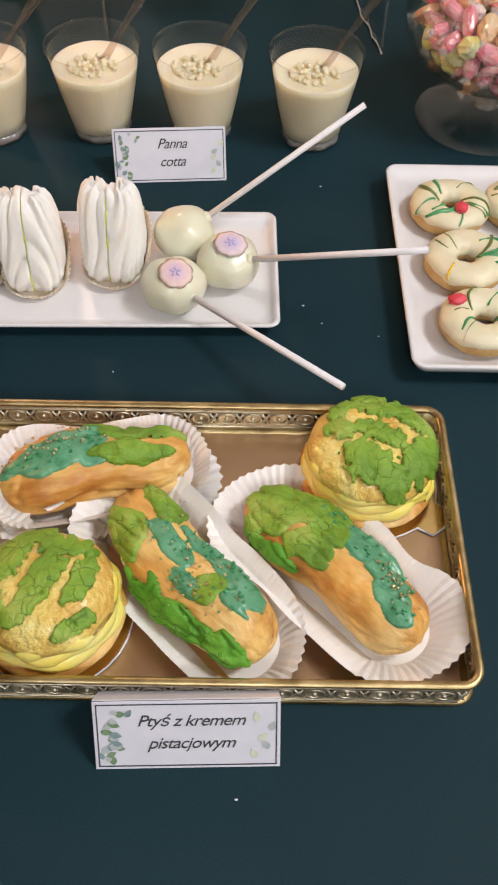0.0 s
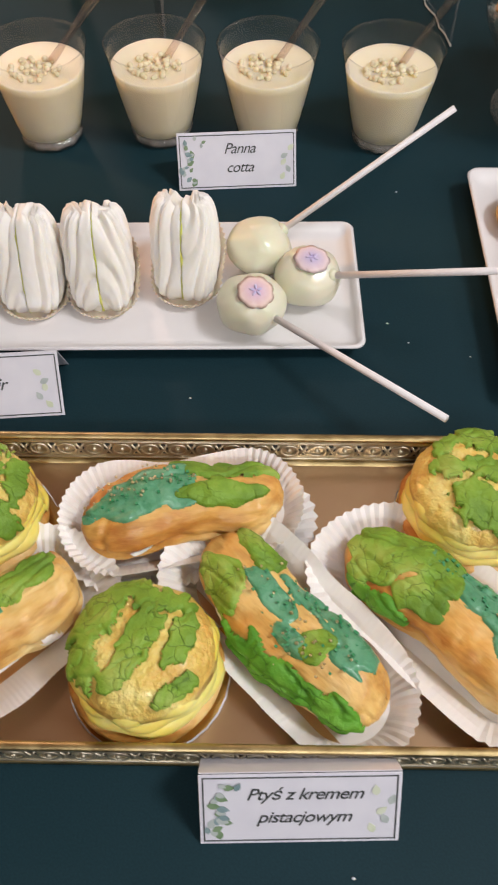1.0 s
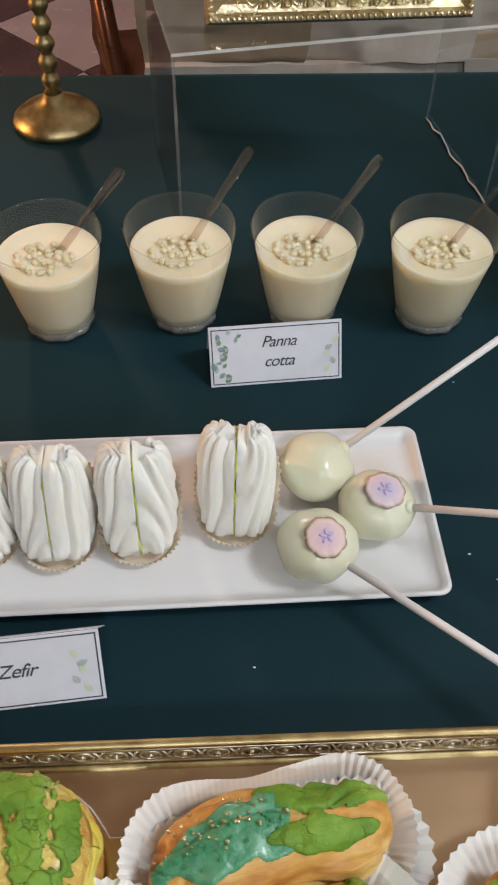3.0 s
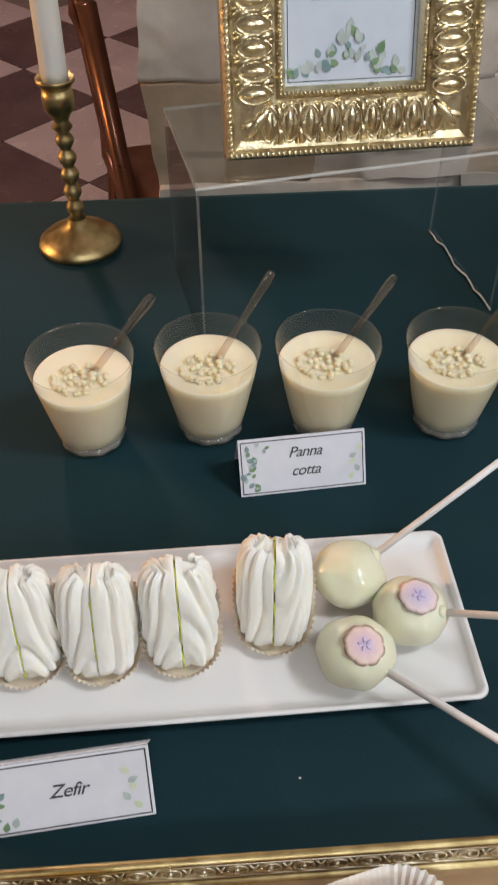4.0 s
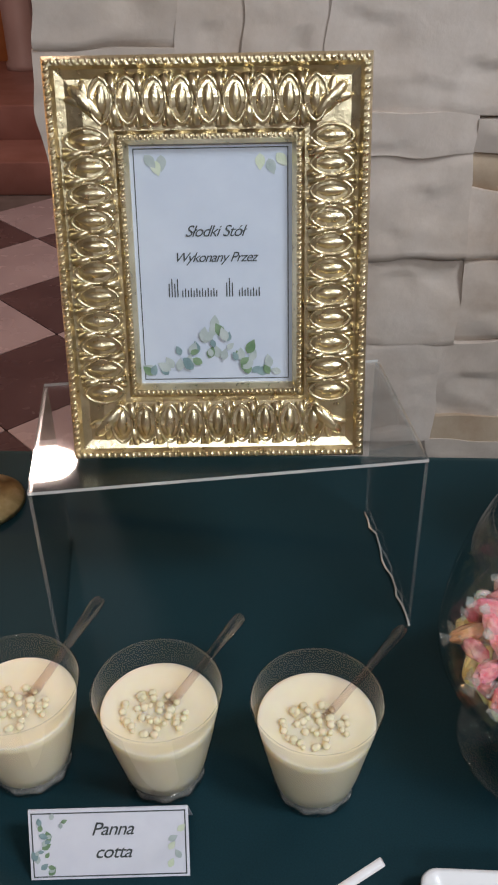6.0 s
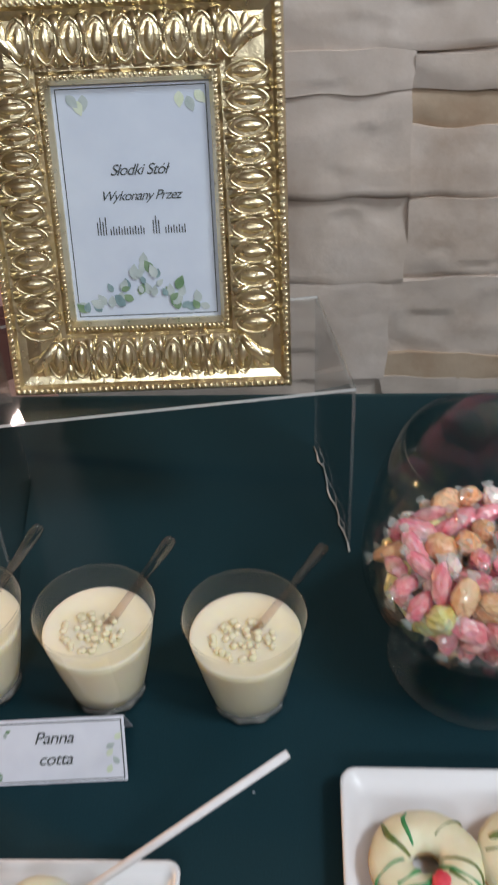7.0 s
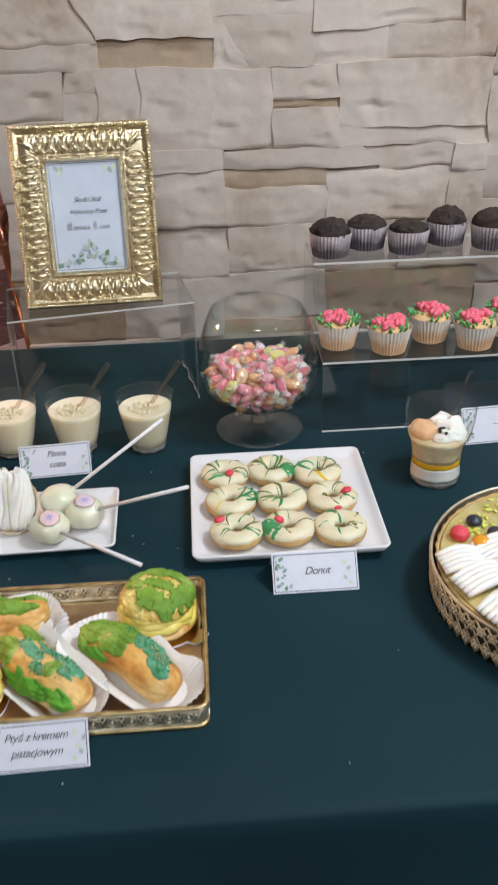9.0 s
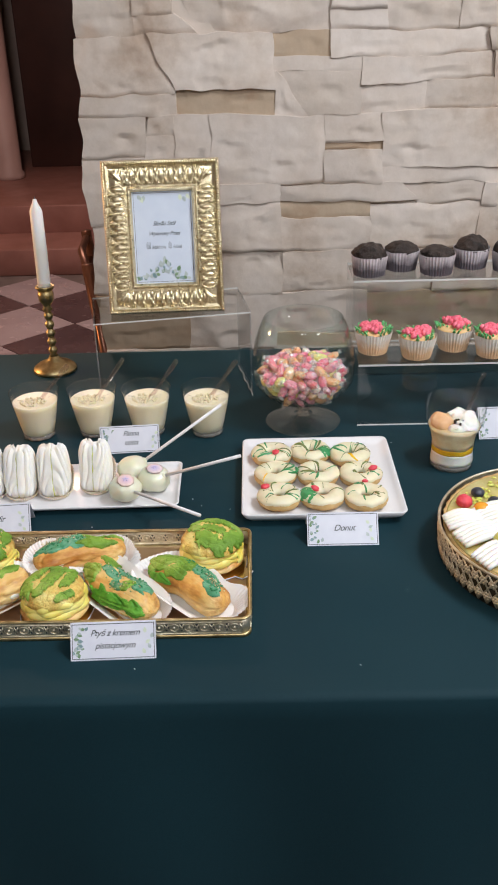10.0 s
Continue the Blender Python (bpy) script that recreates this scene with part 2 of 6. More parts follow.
CRAQ = crackled("green_craquelin", (0.11, 0.23, 0.014), (0.20, 0.36, 0.03), (0.38, 0.48, 0.10), 120)
CRAQ_BRIGHT = crackled("bright_green_craquelin", (0.06, 0.24, 0.012), (0.11, 0.34, 0.02), (0.18, 0.42, 0.04), 110)
GLAZE = food("teal_green_glaze", (0.055, 0.24, 0.11), (0.17, 0.40, 0.24), 60, 0.3, 0.5, 0.0016, coat=0.35, mid=(0.10, 0.33, 0.18))
CRYSTAL = food("green_sugar_crystal", (0.02, 0.22, 0.09), (0.09, 0.36, 0.17), 200, 0.12, 0.2, 0.0004, coat=0.8)
CUSTARD = food("yellow_custard", (0.82, 0.63, 0.07), (0.90, 0.80, 0.28), 35, 0.35, 0.2, 0.0015, 0.3)
CREAM = food("ivory_panna_cotta", (0.88, 0.795, 0.585), (0.91, 0.845, 0.66), 25, 0.4, 0.05, 0.0005, 0.8, glow=(0.017, 0.016, 0.011))
PEARL = food("white_chocolate_pearl", (0.74, 0.65, 0.42), (0.82, 0.74, 0.53), 90, 0.55, 0.1, 0.0004)
ZEFIR = food("white_marshmallow", (0.90, 0.86, 0.79), (0.93, 0.90, 0.85), 40, 0.65, 0.15, 0.0006, 0.55, glow=(0.010, 0.009, 0.007))
LIME = food("lime_curd", (0.58, 0.60, 0.08), (0.72, 0.72, 0.20), 60, 0.4, 0.2, 0.0006)
CAPCHOUX = food("yellow_choux_cap", (0.62, 0.30, 0.05), (0.86, 0.76, 0.30), 42, 0.45, 0.8, 0.004, mid=(0.80, 0.60, 0.15), coat=0.2)
MINT = food("pale_green_coating", (0.70, 0.69, 0.50), (0.76, 0.74, 0.60), 18, 0.42, 0.08, 0.0008, 0.25, coat=0.35)


def wafer(name, rim, heart):
    """Printed wafer disc: the heart's colour runs softly into the rim's."""
    m = Mat(name, 0.65)
    co, mp, gr = m.t.nodes.new("ShaderNodeTexCoord"), m.t.nodes.new("ShaderNodeMapping"), m.t.nodes.new("ShaderNodeTexGradient")
    gr.gradient_type = "SPHERICAL"
    mp.inputs["Scale"].default_value = (85, 85, 85)
    m.link(co.outputs["Object"], mp.inputs[0])
    m.link(mp.outputs[0], gr.inputs[0])
    spread = m.ramp(gr.outputs[1], [(0.05, rim), (0.45, tuple((a + b) / 2 for a, b in zip(rim, heart))), (0.85, heart)])
    m.colour(m.mix(0.25, spread, m.ramp(m.noise(260, 3), [(0.3, rim), (0.7, (0.85, 0.80, 0.74))])))
    return m.m


WAFER_PINK, WAFER_BLUE = wafer("pink_wafer_print", (0.80, 0.58, 0.50), (0.58, 0.36, 0.60)), wafer("lilac_wafer_print", (0.76, 0.58, 0.58), (0.42, 0.38, 0.70))
STRAW = two("white_paper_stick", (0.76, 0.72, 0.74), (0.82, 0.79, 0.80), 90, 0.6, bump=0.1)
WHITECHOC = food("white_chocolate_icing", (0.70, 0.63, 0.42), (0.78, 0.72, 0.53), 45, 0.5, 0.3, 0.0012, 0.25, coat=0.08)
COOKIE = food("golden_cookie", (0.48, 0.29, 0.10), (0.64, 0.43, 0.18), 70, 0.7, 0.5, 0.001)
GREEN_ICING = food("green_icing", (0.03, 0.22, 0.07), (0.08, 0.34, 0.12), 90, 0.35, 0.2, 0.0006)
OLIVE_ICING = food("olive_icing", (0.10, 0.14, 0.035), (0.22, 0.25, 0.07), 90, 0.35, 0.2, 0.0006)
RASPBERRY = food("raspberry_red", (0.62, 0.03, 0.06), (0.78, 0.10, 0.13), 140, 0.5, 0.6, 0.001)
DARKCHOC = food("dark_chocolate_cake", (0.014, 0.008, 0.006), (0.045, 0.027, 0.020), 110, 0.6, 0.9, 0.003, 0.0)
VANILLA = food("vanilla_sponge", (0.62, 0.36, 0.15), (0.76, 0.54, 0.27), 60, 0.75, 0.5, 0.001)
PINKCREAM = food("pink_buttercream", (0.80, 0.10, 0.17), (0.88, 0.24, 0.30), 90, 0.45, 0.3, 0.001)
GREENCREAM = food("green_buttercream", (0.09, 0.38, 0.12), (0.20, 0.52, 0.20), 90, 0.45, 0.3, 0.001)
MERINGUE = food("white_cream", (0.82, 0.79, 0.74), (0.87, 0.85, 0.81), 40, 0.5, 0.2, 0.001, 0.3)
PEACH = food("peach_biscuit", (0.68, 0.37, 0.17), (0.78, 0.50, 0.28), 60, 0.6, 0.3, 0.001)
TARTJELLY = food("yellow_green_jelly", (0.50, 0.42, 0.13), (0.68, 0.60, 0.28), 34, 0.22, 0.3, 0.0015, 0.25, coat=0.4)
TRIFLE = food("pale_trifle_cream", (0.72, 0.56, 0.30), (0.86, 0.78, 0.56), 70, 0.45, 0.3, 0.001, 0.3)
YOLK = food("mango_layer", (0.80, 0.45, 0.01), (0.84, 0.56, 0.03), 30, 0.25, 0.1, 0.0006)
DARKBERRY = food("dark_blueberry", (0.012, 0.014, 0.025), (0.05, 0.055, 0.08), 80, 0.4, 0.2, 0.0006)
ORANGEFRUIT = food("orange_fruit", (0.74, 0.28, 0.01), (0.80, 0.40, 0.03), 60, 0.25, 0.1, 0.0006)
GRAPE = food("green_grape", (0.48, 0.46, 0.09), (0.60, 0.57, 0.20), 50, 0.25, 0.1, 0.0006)
LINER_DARK = food("liner_over_chocolate", (0.17, 0.15, 0.155), (0.30, 0.27, 0.28), 50, 0.6, 0.1, 0.0005)


def soaked_liner(name, low, high, z0, z1):
    """Pleated paper whose foot lets the cake show through, with an uneven edge."""
    m = Mat(name, 0.65, Subsurface_Weight=0.1, Subsurface_Radius=(0.004, 0.003, 0.002))
    xyz, add, span = m.t.nodes.new("ShaderNodeSeparateXYZ"), m.t.nodes.new("ShaderNodeMath"), m.t.nodes.new("ShaderNodeMapRange")
    m.link(m.coord, xyz.inputs[0])
    add.operation, add.inputs[1].default_value = "MULTIPLY_ADD", 0.030
    m.link(m.noise(55, 4), add.inputs[0])
    m.link(xyz.outputs[2], add.inputs[2])
    span.inputs["From Min"].default_value, span.inputs["From Max"].default_value = z0 + 0.015, z1 + 0.015
    m.link(add.outputs[0], span.inputs["Value"])
    m.colour(m.mix(span.outputs[0], m.ramp(m.noise(50, 3), [(0.3, low), (0.7, tuple(c * 1.3 for c in low))]), m.ramp(m.noise(40, 3), [(0.3, high), (0.7, tuple(min(0.88, c * 1.1) for c in high))])))
    return m.m


LINER_MUFFIN = soaked_liner("muffin_liner", (0.085, 0.07, 0.08), (0.56, 0.50, 0.52), 0.012, 0.030)
LINER_CUPCAKE = soaked_liner("cupcake_liner", (0.62, 0.40, 0.23), (0.74, 0.67, 0.60), 0.012, 0.026)
LINER_CAKE = food("liner_over_sponge", (0.62, 0.40, 0.23), (0.72, 0.52, 0.34), 50, 0.6, 0.1, 0.0005)
WAX = two("white_candle_wax", (0.80, 0.77, 0.74), (0.84, 0.82, 0.80), 20, 0.4, bump=0.05, Subsurface_Weight=0.3, Subsurface_Radius=(0.01, 0.007, 0.005))
SWEETS = [food("sweet_" + n, a, b, 55, 0.10, 0.6, 0.003, 0.5, coat=1.0) for n, a, b in (("pink", (0.88, 0.12, 0.22), (0.92, 0.58, 0.60)), ("yellow", (0.88, 0.68, 0.12), (0.93, 0.88, 0.60)), ("orange", (0.92, 0.38, 0.16), (0.94, 0.66, 0.46)), ("rose", (0.93, 0.62, 0.62), (0.95, 0.88, 0.84)))]

PAINT = two("warm_white_wall_paint", (0.55, 0.50, 0.46), (0.62, 0.57, 0.52), 3, 0.8, bump=0.1)
CEILING = two("white_ceiling_paint", (0.70, 0.68, 0.66), (0.76, 0.74, 0.72), 3, 0.85, bump=0.1)
DARKWOOD = two("dark_brown_panel", (0.030, 0.012, 0.010), (0.055, 0.022, 0.017), 4, 0.5)
ROSEPAINT = two("rose_painted_post", (0.46, 0.31, 0.28), (0.56, 0.39, 0.36), 3, 0.5)
AMBERWOOD = two("amber_wood_panel", (0.36, 0.11, 0.03), (0.50, 0.19, 0.06), 5, 0.45)
REDWOOD = two("red_brown_step_wood", (0.27, 0.12, 0.095), (0.37, 0.18, 0.15), 6, 0.35)
TILE_L = two("pale_floor_tile", (0.42, 0.34, 0.36), (0.52, 0.43, 0.45), 4, 0.25, bump=0.03)
TILE_D = two("dark_floor_tile", (0.09, 0.055, 0.06), (0.14, 0.09, 0.095), 4, 0.25, bump=0.03)
GROUT = two("floor_grout", (0.14, 0.11, 0.10), (0.2, 0.16, 0.15), 12, 0.9)


# ---- building helpers ----
def finish(name, bm, mats, smooth=True):
    bmesh.ops.recalc_face_normals(bm, faces=bm.faces)
    me = bpy.data.meshes.new(name)
    for f in bm.faces:
        f.smooth = smooth
    bm.to_mesh(me)
    bm.free()
    for mt in mats if isinstance(mats, (list, tuple)) else [mats]:
        me.materials.append(mt)
    return me


def part(name, bm, mat, parent=None, label="", smooth=True, at=None):
    ob = new(name, finish(name, bm, mat, smooth))
    if parent:
        ob.parent = parent
    if at is not None:
        ob.matrix_basis = at
    if label:
        tagged(ob, label)
    return ob


def thing(name, label, category, place, group="", kind=""):
    ob = new(name)
    ob.empty_display_size = 0.02
    ob.matrix_basis = place
    return tagged(ob, label, category, group, kind)


def on_table(x, y, z=0.0, rz=0, rx=0, ry=0):
    return pose(x, y, TABLE + z, rx, ry, rz)


def box(bm, x0, y0, z0, x1, y1, z1, bevel=0.0, seg=2, mat=0):
    r = bmesh.ops.create_cube(bm, size=1.0, matrix=Matrix.LocRotScale(((x0 + x1) / 2, (y0 + y1) / 2, (z0 + z1) / 2), None, (abs(x1 - x0), abs(y1 - y0), abs(z1 - z0))))
    if bevel:
        edges = list({e for v in r["verts"] for e in v.link_edges})
        bmesh.ops.bevel(bm, geom=edges, offset=bevel, segments=seg, affect="EDGES", profile=0.5)
    return bm


def solid_box(*a, **k):
    return box(bmesh.new(), *a, **k)


def lathe(profile, seg=40, shape=None, bm=None, mat=0):
    """Turns (radius, z) rows round z. shape(angle, k) scales the radius of row k."""
    bm = bm or bmesh.new()
    rings = []
    for k, (r, z) in enumerate(profile):
        if r < 1e-6:
            rings.append([bm.verts.new((0, 0, z))])
        else:
            ring = []
            for i in range(seg):
                a = 2 * math.pi * i / seg
                q = r * (shape(a, k) if shape else 1.0)
                ring.append(bm.verts.new((q * math.cos(a), q * math.sin(a), z)))
            rings.append(ring)
    for a, b in zip(rings, rings[1:]):
        for i in range(seg):
            j = (i + 1) % seg
            if len(a) == 1 and len(b) == 1:
                continue
            if len(a) == 1:
                f = bm.faces.new((a[0], b[i], b[j]))
            elif len(b) == 1:
                f = bm.faces.new((a[i], a[j], b[0]))
            else:
                f = bm.faces.new((a[i], a[j], b[j], b[i]))
            f.material_index = mat
    return bm


def tube(points, radius, seg=10, bm=None, cap=True, flat=1.0):
    """A round bar along points; radius may be a list."""
    bm = bm or bmesh.new()
    pts = [Vector(p) for p in points]
    rad = radius if isinstance(radius, (list, tuple)) else [radius] * len(pts)
    rings, side = [], None
    for k, p in enumerate(pts):
        d = (pts[min(k + 1, len(pts) - 1)] - pts[max(k - 1, 0)]).normalized()
        if side is None:
            side = d.orthogonal().normalized()
        side = (side - d * side.dot(d)).normalized()
        up = d.cross(side)
        rings.append([bm.verts.new(p + rad[k] * (math.cos(a) * side + flat * math.sin(a) * up)) for a in (2 * math.pi * i / seg for i in range(seg))])
    for a, b in zip(rings, rings[1:]):
        for i in range(seg):
            bm.faces.new((a[i], a[(i + 1) % seg], b[(i + 1) % seg], b[i]))
    if cap:
        bm.faces.new(rings[0][::-1])
        bm.faces.new(rings[-1])
    return bm


def ball(bm, place, r, seg=8, rings=6, squash=(1, 1, 1), turn=None, mat=0):
    m = Matrix.LocRotScale(place, turn, (r * squash[0], r * squash[1], r * squash[2]))
    top, foot = bm.verts.new(m @ Vector((0, 0, 1))), bm.verts.new(m @ Vector((0, 0, -1)))
    rows = []
    for k in range(1, rings):
        t = math.pi * k / rings
        rows.append([bm.verts.new(m @ Vector((math.sin(t) * math.cos(a), math.sin(t) * math.sin(a), math.cos(t)))) for a in (2 * math.pi * i / seg for i in range(seg))])
    for i in range(seg):
        j = (i + 1) % seg
        bm.faces.new((top, rows[0][i], rows[0][j]))
        bm.faces.new((foot, rows[-1][j], rows[-1][i]))
        for a, b in zip(rows, rows[1:]):
            bm.faces.new((a[i], b[i], b[j], a[j]))


def nz(p, s, seed=0.0):
    return noise.noise(Vector(p) * s + Vector((seed * 7.3, seed * 3.1, seed * 5.7)))


def lumps(bm, amount, scale, seed=0.0):
    """Pushes vertices in and out by smooth noise."""
    bm.normal_update()
    for v in bm.verts:
        v.co += v.normal * amount * nz(v.co, scale, seed)
    return bm


def slab(outline, z0, z1, bm=None):
    """A flat plate with the given outline of (x, y)."""
    bm = bm or bmesh.new()
    lo = [bm.verts.new((x, y, z0)) for x, y in outline]
    hi = [bm.verts.new((x, y, z1)) for x, y in outline]
    bm.faces.new(lo[::-1])
    bm.faces.new(hi)
    n = len(lo)
    for i in range(n):
        bm.faces.new((lo[i], lo[(i + 1) % n], hi[(i + 1) % n], hi[i]))
    return bm


def round_rect(w, d, r, seg=6):
    out = []
    for cx, cy, a0 in ((w / 2 - r, d / 2 - r, 0), (-w / 2 + r, d / 2 - r, 90), (-w / 2 + r, -d / 2 + r, 180), (w / 2 - r, -d / 2 + r, 270)):
        for i in range(seg + 1):
            a = radians(a0 + 90 * i / seg)
            out.append((cx + r * math.cos(a), cy + r * math.sin(a)))
    return out


def loft(rows, bm=None, close_ends=True):
    """Joins outlines of equal length, given as lists of (x, y, z)."""
    bm = bm or bmesh.new()
    rings = [[bm.verts.new(p) for p in row] for row in rows]
    n = len(rings[0])
    for a, b in zip(rings, rings[1:]):
        for i in range(n):
            bm.faces.new((a[i], a[(i + 1) % n], b[(i + 1) % n], b[i]))
    if close_ends:
        bm.faces.new(rings[0][::-1])
        bm.faces.new(rings[-1])
    return bm


def letters(name, text, size, parent, at, mat, shear=0.35, spread=1.0, label=""):
    cu = bpy.data.curves.new(name, "FONT")
    cu.body, cu.size, cu.align_x, cu.align_y, cu.shear, cu.extrude = text, size, "CENTER", "CENTER", shear, 0.00012
    cu.space_character = spread
    tmp = bpy.data.objects.new(name, cu)
    scene.collection.objects.link(tmp)
    me = bpy.data.meshes.new_from_object(tmp.evaluated_get(bpy.context.evaluated_depsgraph_get()))
    bpy.data.objects.remove(tmp)
    me.materials.clear()
    me.materials.append(mat)
    ob = new(name, me)
    ob.parent, ob.matrix_basis = parent, at
    return tagged(ob, label) if label else ob


# ---- the room ----
ROOM = (-3.2, -3.4, 3.0, 6.2)
part_floor = part("floor", solid_box(ROOM[0], ROOM[1], -0.12, ROOM[2], ROOM[3], -0.012), GROUT, smooth=False)
tagged(part_floor, "tiled floor of pale and dark squares laid on the diagonal", "floor", kind="structure")
tagged(part("ceiling", solid_box(ROOM[0], ROOM[1], 2.7, ROOM[2], ROOM[3], 2.8), CEILING, smooth=False), "plain white painted ceiling", "ceiling", kind="structure")
for name, b in (("wall_south", (ROOM[0], ROOM[1] - 0.1, -0.1, ROOM[2], ROOM[1], 2.8)), ("wall_east", (ROOM[2], ROOM[1] - 0.1, -0.1, ROOM[2] + 0.1, ROOM[3], 2.8)), ("wall_west", (ROOM[0] - 0.1, ROOM[1] - 0.1, -0.1, ROOM[0], ROOM[3], 2.8)), ("wall_far", (ROOM[0] - 0.1, ROOM[3], -0.1, ROOM[2] + 0.1, ROOM[3] + 0.1, 2.8))):
    tagged(part(name, solid_box(*b), PAINT, smooth=False), "plain warm white painted wall", "wall", kind="structure")

# stone-clad wall behind the table, ending beside the table's left part
WALL_Y, WALL_L = 0.505, -0.066
wall = part("wall_north", solid_box(WALL_L + 0.012, WALL_Y - 0.0012, -0.012, ROOM[2], WALL_Y + 0.22, 2.7), MORTAR, smooth=False)
tagged(wall, "wall clad in uneven beige cast stone pieces", "wall", kind="structure")

# stage-like steps, post and dark door in the hall beyond
tagged(part("hall_step_lower", solid_box(-3.2, 3.62, -0.012, 2.9, 6.1, 0.14, bevel=0.008), REDWOOD), "red-brown wooden step across the hall", "step", kind="structure")
tagged(part("hall_step_upper", solid_box(-3.2, 4.0, 0.136, 2.9, 6.1, 0.30, bevel=0.008), REDWOOD), "red-brown wooden platform step", "step", kind="structure")
tagged(part("door_1", solid_box(-1.34, 5.3, 0.296, 0.9, 5.36, 2.65, bevel=0.01), DARKWOOD), "tall dark brown closed door leaf", "door", kind="structure")
tagged(part("wall_panel_hall", solid_box(-3.2, 5.1, 0.296, -1.52, 5.2, 2.65, bevel=0.01), AMBERWOOD), "amber wooden wall panel in warm light", "panel", kind="structure")
tagged(part("hall_post", lathe([(0.0, 0.296), (0.10, 0.296), (0.10, 0.33), (0.085, 0.35), (0.085, 2.62), (0.10, 2.64), (0.10, 2.695), (0, 2.695)], 32), ROSEPAINT, at=pose(-1.40, 4.9, 0)), "round rose-painted post on the platform", "post", kind="structure")

# ---- table ----
TX0, TX1, TY0, TY1 = -0.62, 1.35, -0.537, 0.447
table = thing("table", "long banquet table hidden under its cloth", "table", pose((TX0 + TX1) / 2, (TY0 + TY1) / 2, 0))
tw, td = (TX1 - TX0) / 2 - 0.02, (TY1 - TY0) / 2 - 0.02
part("tabletop", solid_box(-tw, -td, TABLE - 0.035, tw, td, TABLE - 0.006, bevel=0.004), AMBERWOOD, table)
for sx in (-1, 1):
    for sy in (-1, 1):
        part("leg", lathe([(0, 0), (0.02, 0), (0.022, 0.01), (0.022, TABLE - 0.034), (0, TABLE - 0.034)], 16), DARKWOOD, table, at=pose(sx * (tw - 0.08), sy * (td - 0.06), 0))


def tablecloth():
    """One sheet: the flat top, a rounded edge and hanging folds."""
    outline = []
    w, d, r = (TX1 - TX0), (TY1 - TY0), 0.03
    base = round_rect(w, d, r, 5)
    for i in range(len(base)):
        a, b = Vector(base[i]), Vector(base[(i + 1) % len(base)])
        n = max(1, int((b - a).length / 0.02))
        outline += [a.lerp(b, k / n) for k in range(n)]
    rows = []
    for inset, z in ((0.012, 0.0), (0.003, -0.002), (0.0, -0.007), (-0.001, -0.03), (-0.006, -0.15), (-0.014, -0.35), (-0.02, -0.55), (-0.024, -0.742)):
        row = []
        for i, p in enumerate(outline):
            q = p * 1.0
            along = i * 0.02
            fold = 0.5 + 0.5 * math.sin(along * 14 + 2.5 * math.sin(along * 3.1))
            out = -inset + (0.045 * fold * min(1, -z / 0.5) if z < -0.05 else 0)
            c = Vector((q.x * (1 + out / (w / 2)), q.y * (1 + out / (d / 2))))
            row.append((c.x, c.y, z))
        rows.append(row)
    bm = loft(rows, close_ends=False)
    bm.verts.ensure_lookup_table()
    bm.faces.new(bm.verts[: len(outline)])
    ob = part("tablecloth", bm, CLOTH, at=pose((TX0 + TX1) / 2, (TY0 + TY1) / 2, TABLE))
    sol = ob.modifiers.new("thickness", "SOLIDIFY")
    sol.thickness, sol.offset = 0.0008, -1
    return tagged(ob, "deep teal satin tablecloth hanging to the floor", "tablecloth")


tablecloth()


# ---- porcelain plates ----
def plate(name, w, d, h, r, label, place, lip=0.012):
    rows = []
    for off, z in ((-0.022, 0.0), (-0.016, 0.0006), (-0.004, h * 0.55), (0.0, h - 0.0012), (-0.0008, h), (-0.0028, h - 0.0002), (-lip * 0.6, h - 0.004), (-lip, h - 0.0062), (-lip - 0.006, h - 0.0074)):
        rows.append([(x, y, z) for x, y in round_rect(w + 2 * off, d + 2 * off, max(0.002, r + off * 0.5), 6)])
    ob = part(name, loft(rows), PORCELAIN, at=place)
    return tagged(ob, label, "plate")


plate("oblong_plate", 0.46, 0.1265, 0.0125, 0.008, "long white porcelain serving plate with a low rim", on_table(-0.0965, -0.1165, 0, 1.1), 0.008)
plate("square_plate", 0.222, 0.225, 0.0195, 0.010, "square white porcelain plate holding iced ring biscuits", on_table(0.3325, -0.1055), 0.012)


# ---- folded cards ----
def leaf_shape(L, W, n=7):
    side = [(L * i / n, W * math.sin(math.pi * (i / n) ** 0.8) / 2) for i in range(n + 1)]
    return side + [(x, -y) for x, y in side[-2:0:-1]]


def sprig(parent, at_list, mats):
    """Small printed leaves, a flat mesh for each tone."""
    for k, mt in enumerate(mats):
        bm = bmesh.new()
        for j, (x, y, ang, L) in enumerate(at_list):
            if j % len(mats) != k:
                continue
            tmp = slab(leaf_shape(L, L * 0.62), 0.0, 0.00012)
            bmesh.ops.transform(tmp, matrix=pose(x, y, 0.0002 + 0.00003 * j, 0, 0, ang), verts=tmp.verts)
            me = bpy.data.meshes.new("leaf")
            tmp.to_mesh(me)
            tmp.free()
            bm.from_mesh(me)
            bpy.data.meshes.remove(me)
        part("printed_leaves", bm, mt, parent, smooth=False)


def border_lines(parent, w, h, inset, width, mat):
    bm = bmesh.new()
    a, b = w / 2 - inset, h / 2 - inset
    for x0, y0, x1, y1 in ((-a, -b, a, -b + width), (-a, b - width, a, b), (-a, -b, -a + width, b), (a - width, -b, a, b)):
        box(bm, x0, y0, 0.0001, x1, y1, 0.0002)
    part("printed_border", bm, mat, parent, smooth=False)


